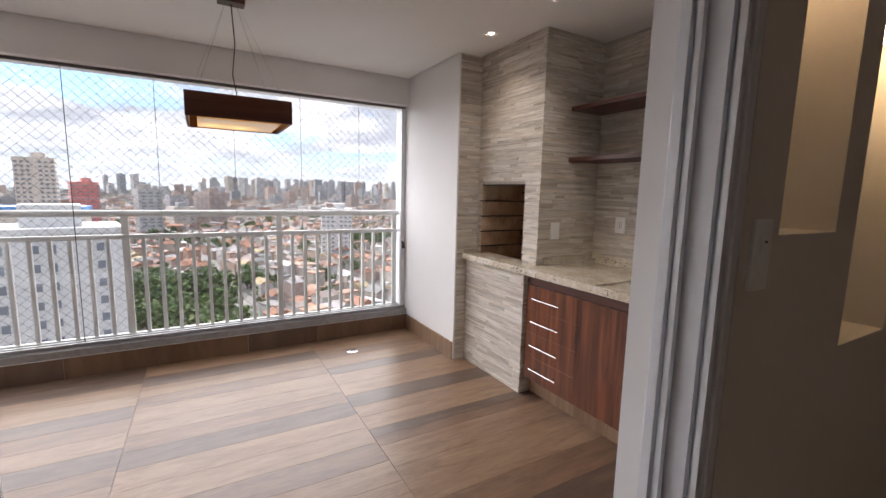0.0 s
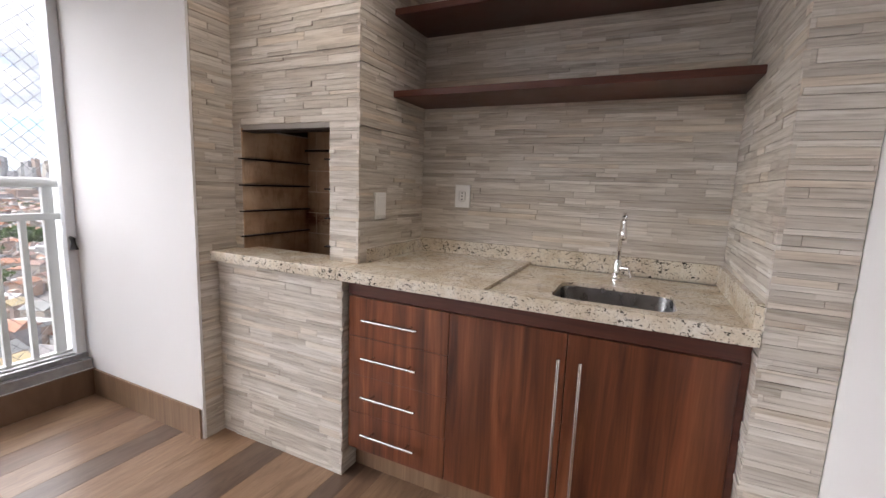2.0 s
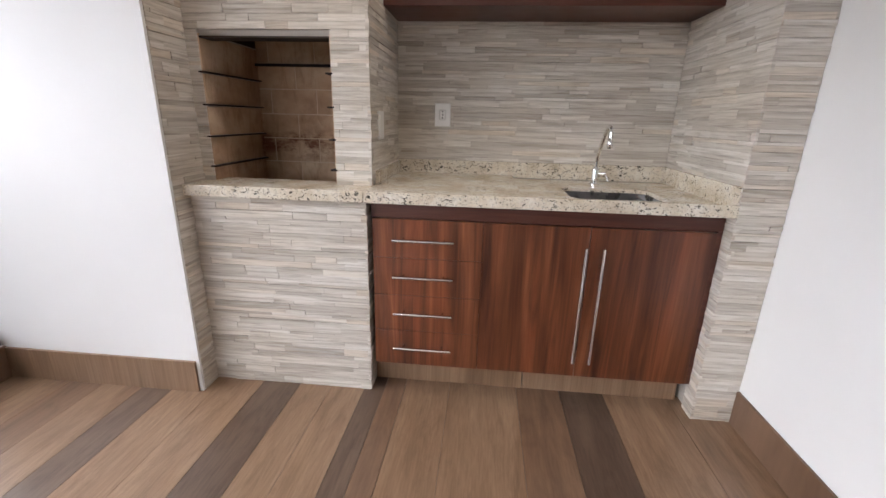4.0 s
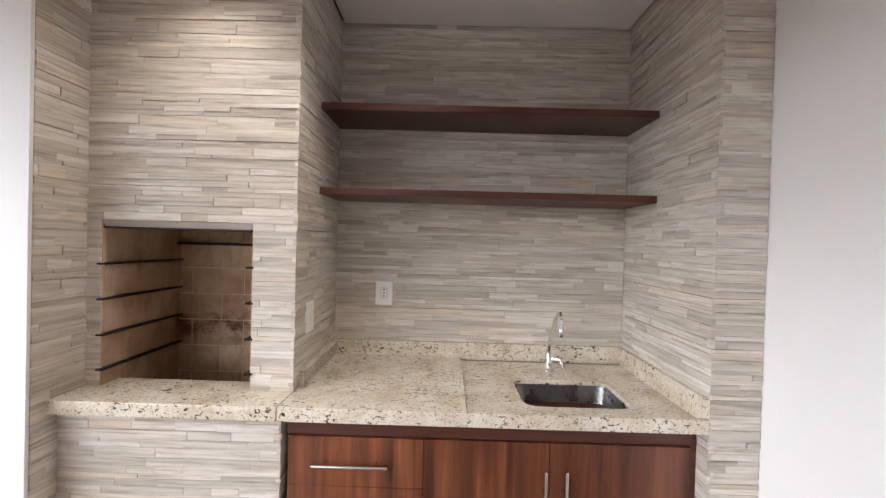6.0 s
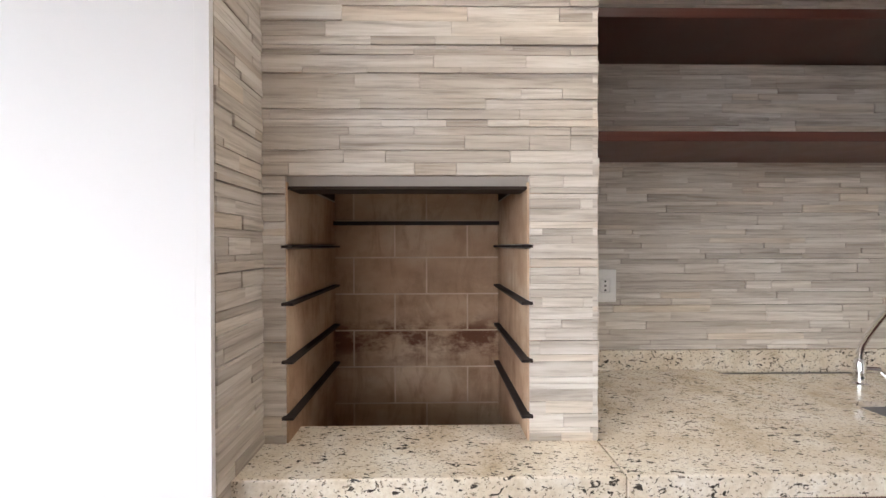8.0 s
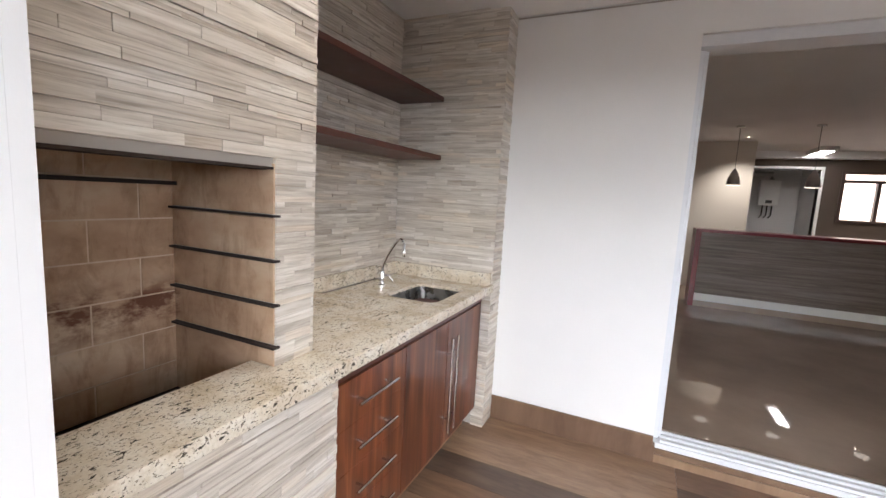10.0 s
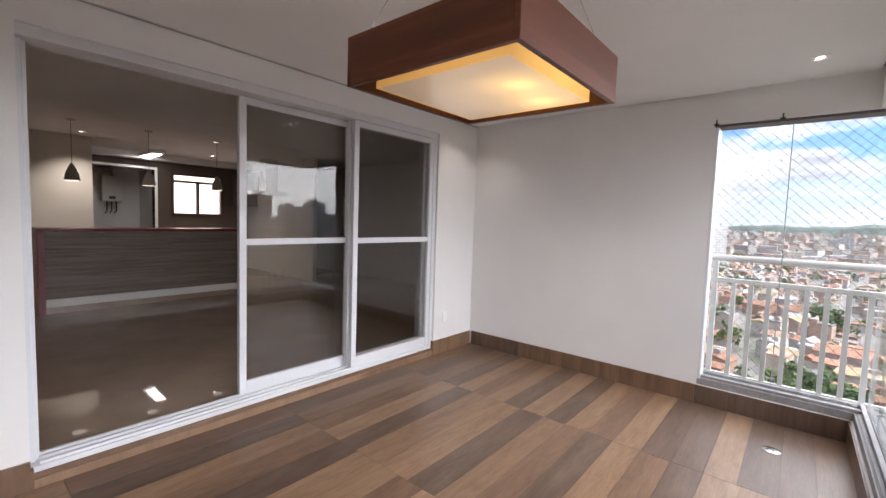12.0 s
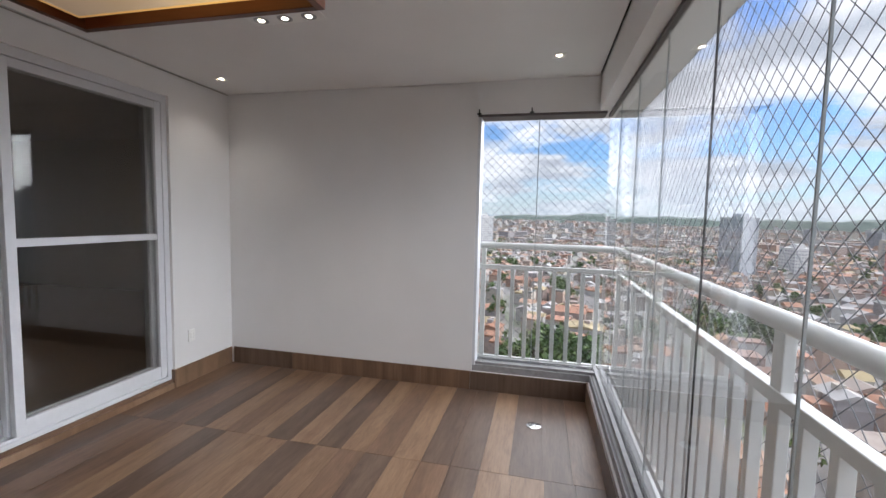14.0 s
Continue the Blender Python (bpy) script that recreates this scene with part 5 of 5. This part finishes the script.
box("roof", bx - 15.5, bx + 15.5, by - 8.5, by + 8.5, -9.0, -6.6, plain("blue_roof_paint", (0.06, 0.24, 0.55), 0.5), hall, 0, "bright blue roof band")

# trees: one object each near the park, clumps of small leaves
tl_v, tl_f = [], []
tb_v, tb_f = [], []
for x, y, many in tree_sites:
    for q in range(many):
        cx, cy = x + rc.uniform(-6, 6), y + rc.uniform(-6, 6)
        h = rc.uniform(7, 13)
        quads(tb_v, tb_f, turn(cx, cy, rc.uniform(0, 1), prism(0.5, 0.5, GZ, GZ + h * 0.7)), BOXF[:4])
        clumps = [(rc.gauss(0, h * 0.22), rc.gauss(0, h * 0.22), h * rc.uniform(0.45, 1.0), rc.uniform(1.3, 2.4)) for _ in range(10)]
        for ux, uy, uz, ur in clumps:
            for _ in range(14):
                d = Vector((rc.gauss(0, 1), rc.gauss(0, 1), rc.gauss(0, 1))).normalized() * ur * rc.uniform(0.6, 1.1)
                c = Vector((cx + ux, cy + uy, GZ + uz)) + d
                u = Vector((rc.gauss(0, 1), rc.gauss(0, 1), rc.gauss(0, 0.6))).normalized()
                v = u.cross(Vector((rc.gauss(0, 1), rc.gauss(0, 1), rc.gauss(0, 1)))).normalized()
                s = rc.uniform(0.6, 1.1)
                quads(tl_v, tl_f, [tuple(c + s * u), tuple(c + s * v), tuple(c - s * u), tuple(c - s * v)], [(0, 1, 2, 3)])
raw("tree_crowns", tl_v, tl_f, LEAF, "dark green crowns of park and street trees", "trees")
raw("tree_trunks", tb_v, tb_f, BARK, "brown trunks of park and street trees", "trees")

# ---- floor planks ----
COLS = [(-0.1, 1.1), (1.1, 2.31), (2.31, 3.52), (3.52, 4.73)]
CUTS = [
    [(0.0, 1), (0.17, 2), (0.341, 1), (0.51, 2), (0.675, 0), (0.83, 1), (0.98, 0), (1.13, 2), (1.30, 0), (1.48, 2), (1.64, 0), (1.80, 1), (1.97, 0), (2.14, 2), (2.31, 2), (2.48, 0), (2.64, 2), (2.82, 2), (2.98, 1)],
    [(0.0, 2), (0.17, 1), (0.34, 1), (0.51, 0), (0.685, 2), (0.85, 0), (1.07, 0), (1.285, 2), (1.48, 0), (1.64, 1), (1.80, 2), (1.97, 0), (2.14, 1), (2.31, 2), (2.48, 0), (2.66, 0), (2.83, 2), (2.99, 2)],
    [(0.0, 1), (0.17, 2), (0.34, 0), (0.51, 1), (0.69, 2), (0.87, 0), (1.05, 0), (1.22, 1), (1.40, 0), (1.57, 0), (1.74, 2), (1.91, 1), (2.07, 0), (2.24, 0), (2.42, 1), (2.58, 0), (2.75, 2), (2.93, 0)],
    [(0.0, 0), (0.194, 0), (0.471, 2), (0.665, 1), (0.857, 0), (1.157, 0), (1.358, 1), (1.448, 2), (1.538, 0), (1.69, 0), (1.834, 2), (2.006, 0), (2.19, 0), (2.373, 2), (2.512, 0), (2.70, 1), (2.86, 0), (3.0, 0)],
]
plank_parent = bpy.data.objects["floor"]
for (xa, xb), cuts in zip(COLS, CUTS):
    for (ya, tone), (yb, _) in zip(cuts, cuts[1:] + [(YN - 0.011, 0)]):
        bm = bmesh.new()
        add_box(bm, xa + 0.0012, xb - 0.0012, (ya if ya else YQ) + 0.0008, yb - 0.0008, -0.006, 0.0)
        part("plank", bm, FLOORS[tone], plank_parent)

# ---- stone strips of the niche ----
rest_v, rest_f = [], []
for parent, axis, plane, u0, u1, z0, z1, hole in CLADDING:
    unit = STRIPS[axis]
    made = []
    z = z0
    while z < z1 - 0.004:
        # the courses come in panels of one height, with a fine joint between panels
        panel_top = 0.16 * (math.floor(z / 0.16 + 1e-6) + 1)
        h = rs.choice((0.012, 0.015, 0.018, 0.022, 0.027, 0.033))
        joint = 0.0004
        if z + h > panel_top - 0.009:
            h, joint = panel_top - z, 0.0016
        if z + h > z1 - 0.012:
            h = z1 - z
        if hole and z < hole[3] - 0.004 < z + h - 0.004:
            h, joint = hole[3] - z, 0.0
        u = u0 - rs.uniform(0, 0.2)
        while u < u1:
            w = rs.choice((0.09, 0.14, 0.2, 0.27, 0.34, 0.44))
            a, b = max(u, u0), min(u + w, u1)
            u += w
            if b <= a:
                continue
            if b - a < 0.03 and b < u1:
                a = max(u0, b - 0.03)
            spans = [(a, b)]
            if hole and z < hole[3]:
                spans = [s for s in ((a, min(b, hole[0])), (max(a, hole[1]), b)) if s[1] - s[0] > 0.004]
            for sa, sb in spans:
                made.append(((sa + sb) / 2, sb - sa, z + h / 2 - joint / 2, h - joint))
        z += h
    keep = 300 // max(1, sum(1 for c in CLADDING if c[0] is parent))
    order = sorted(range(len(made)), key=lambda i: abs(made[i][2] - 1.2))
    chosen = set(order[:keep])
    for i, (uc, w, zc, h) in enumerate(made):
        depth = BK + rs.choice((-0.0015, -0.0005, 0.0, 0.0, 0.0012, 0.003))
        loc = (plane, uc, zc) if axis == "-x" else (uc, plane, zc)
        sc = (depth, w - 0.0005, h) if axis == "-x" else (w - 0.0005, depth, h)
        if i in chosen:
            o = new("stone_strip", unit)
            o.parent = parent
            o.location, o.scale = loc, sc
        else:
            b = len(rest_v)
            rest_v.extend([(loc[0] + v.co.x * sc[0], loc[1] + v.co.y * sc[1], loc[2] + v.co.z * sc[2]) for v in unit.vertices])
            rest_f.extend([tuple(b + i for i in p.vertices) for p in unit.polygons])
raw("stone_cladding", rest_v, rest_f, STONE, "beige split-stone strips covering the niche walls", "stone cladding")
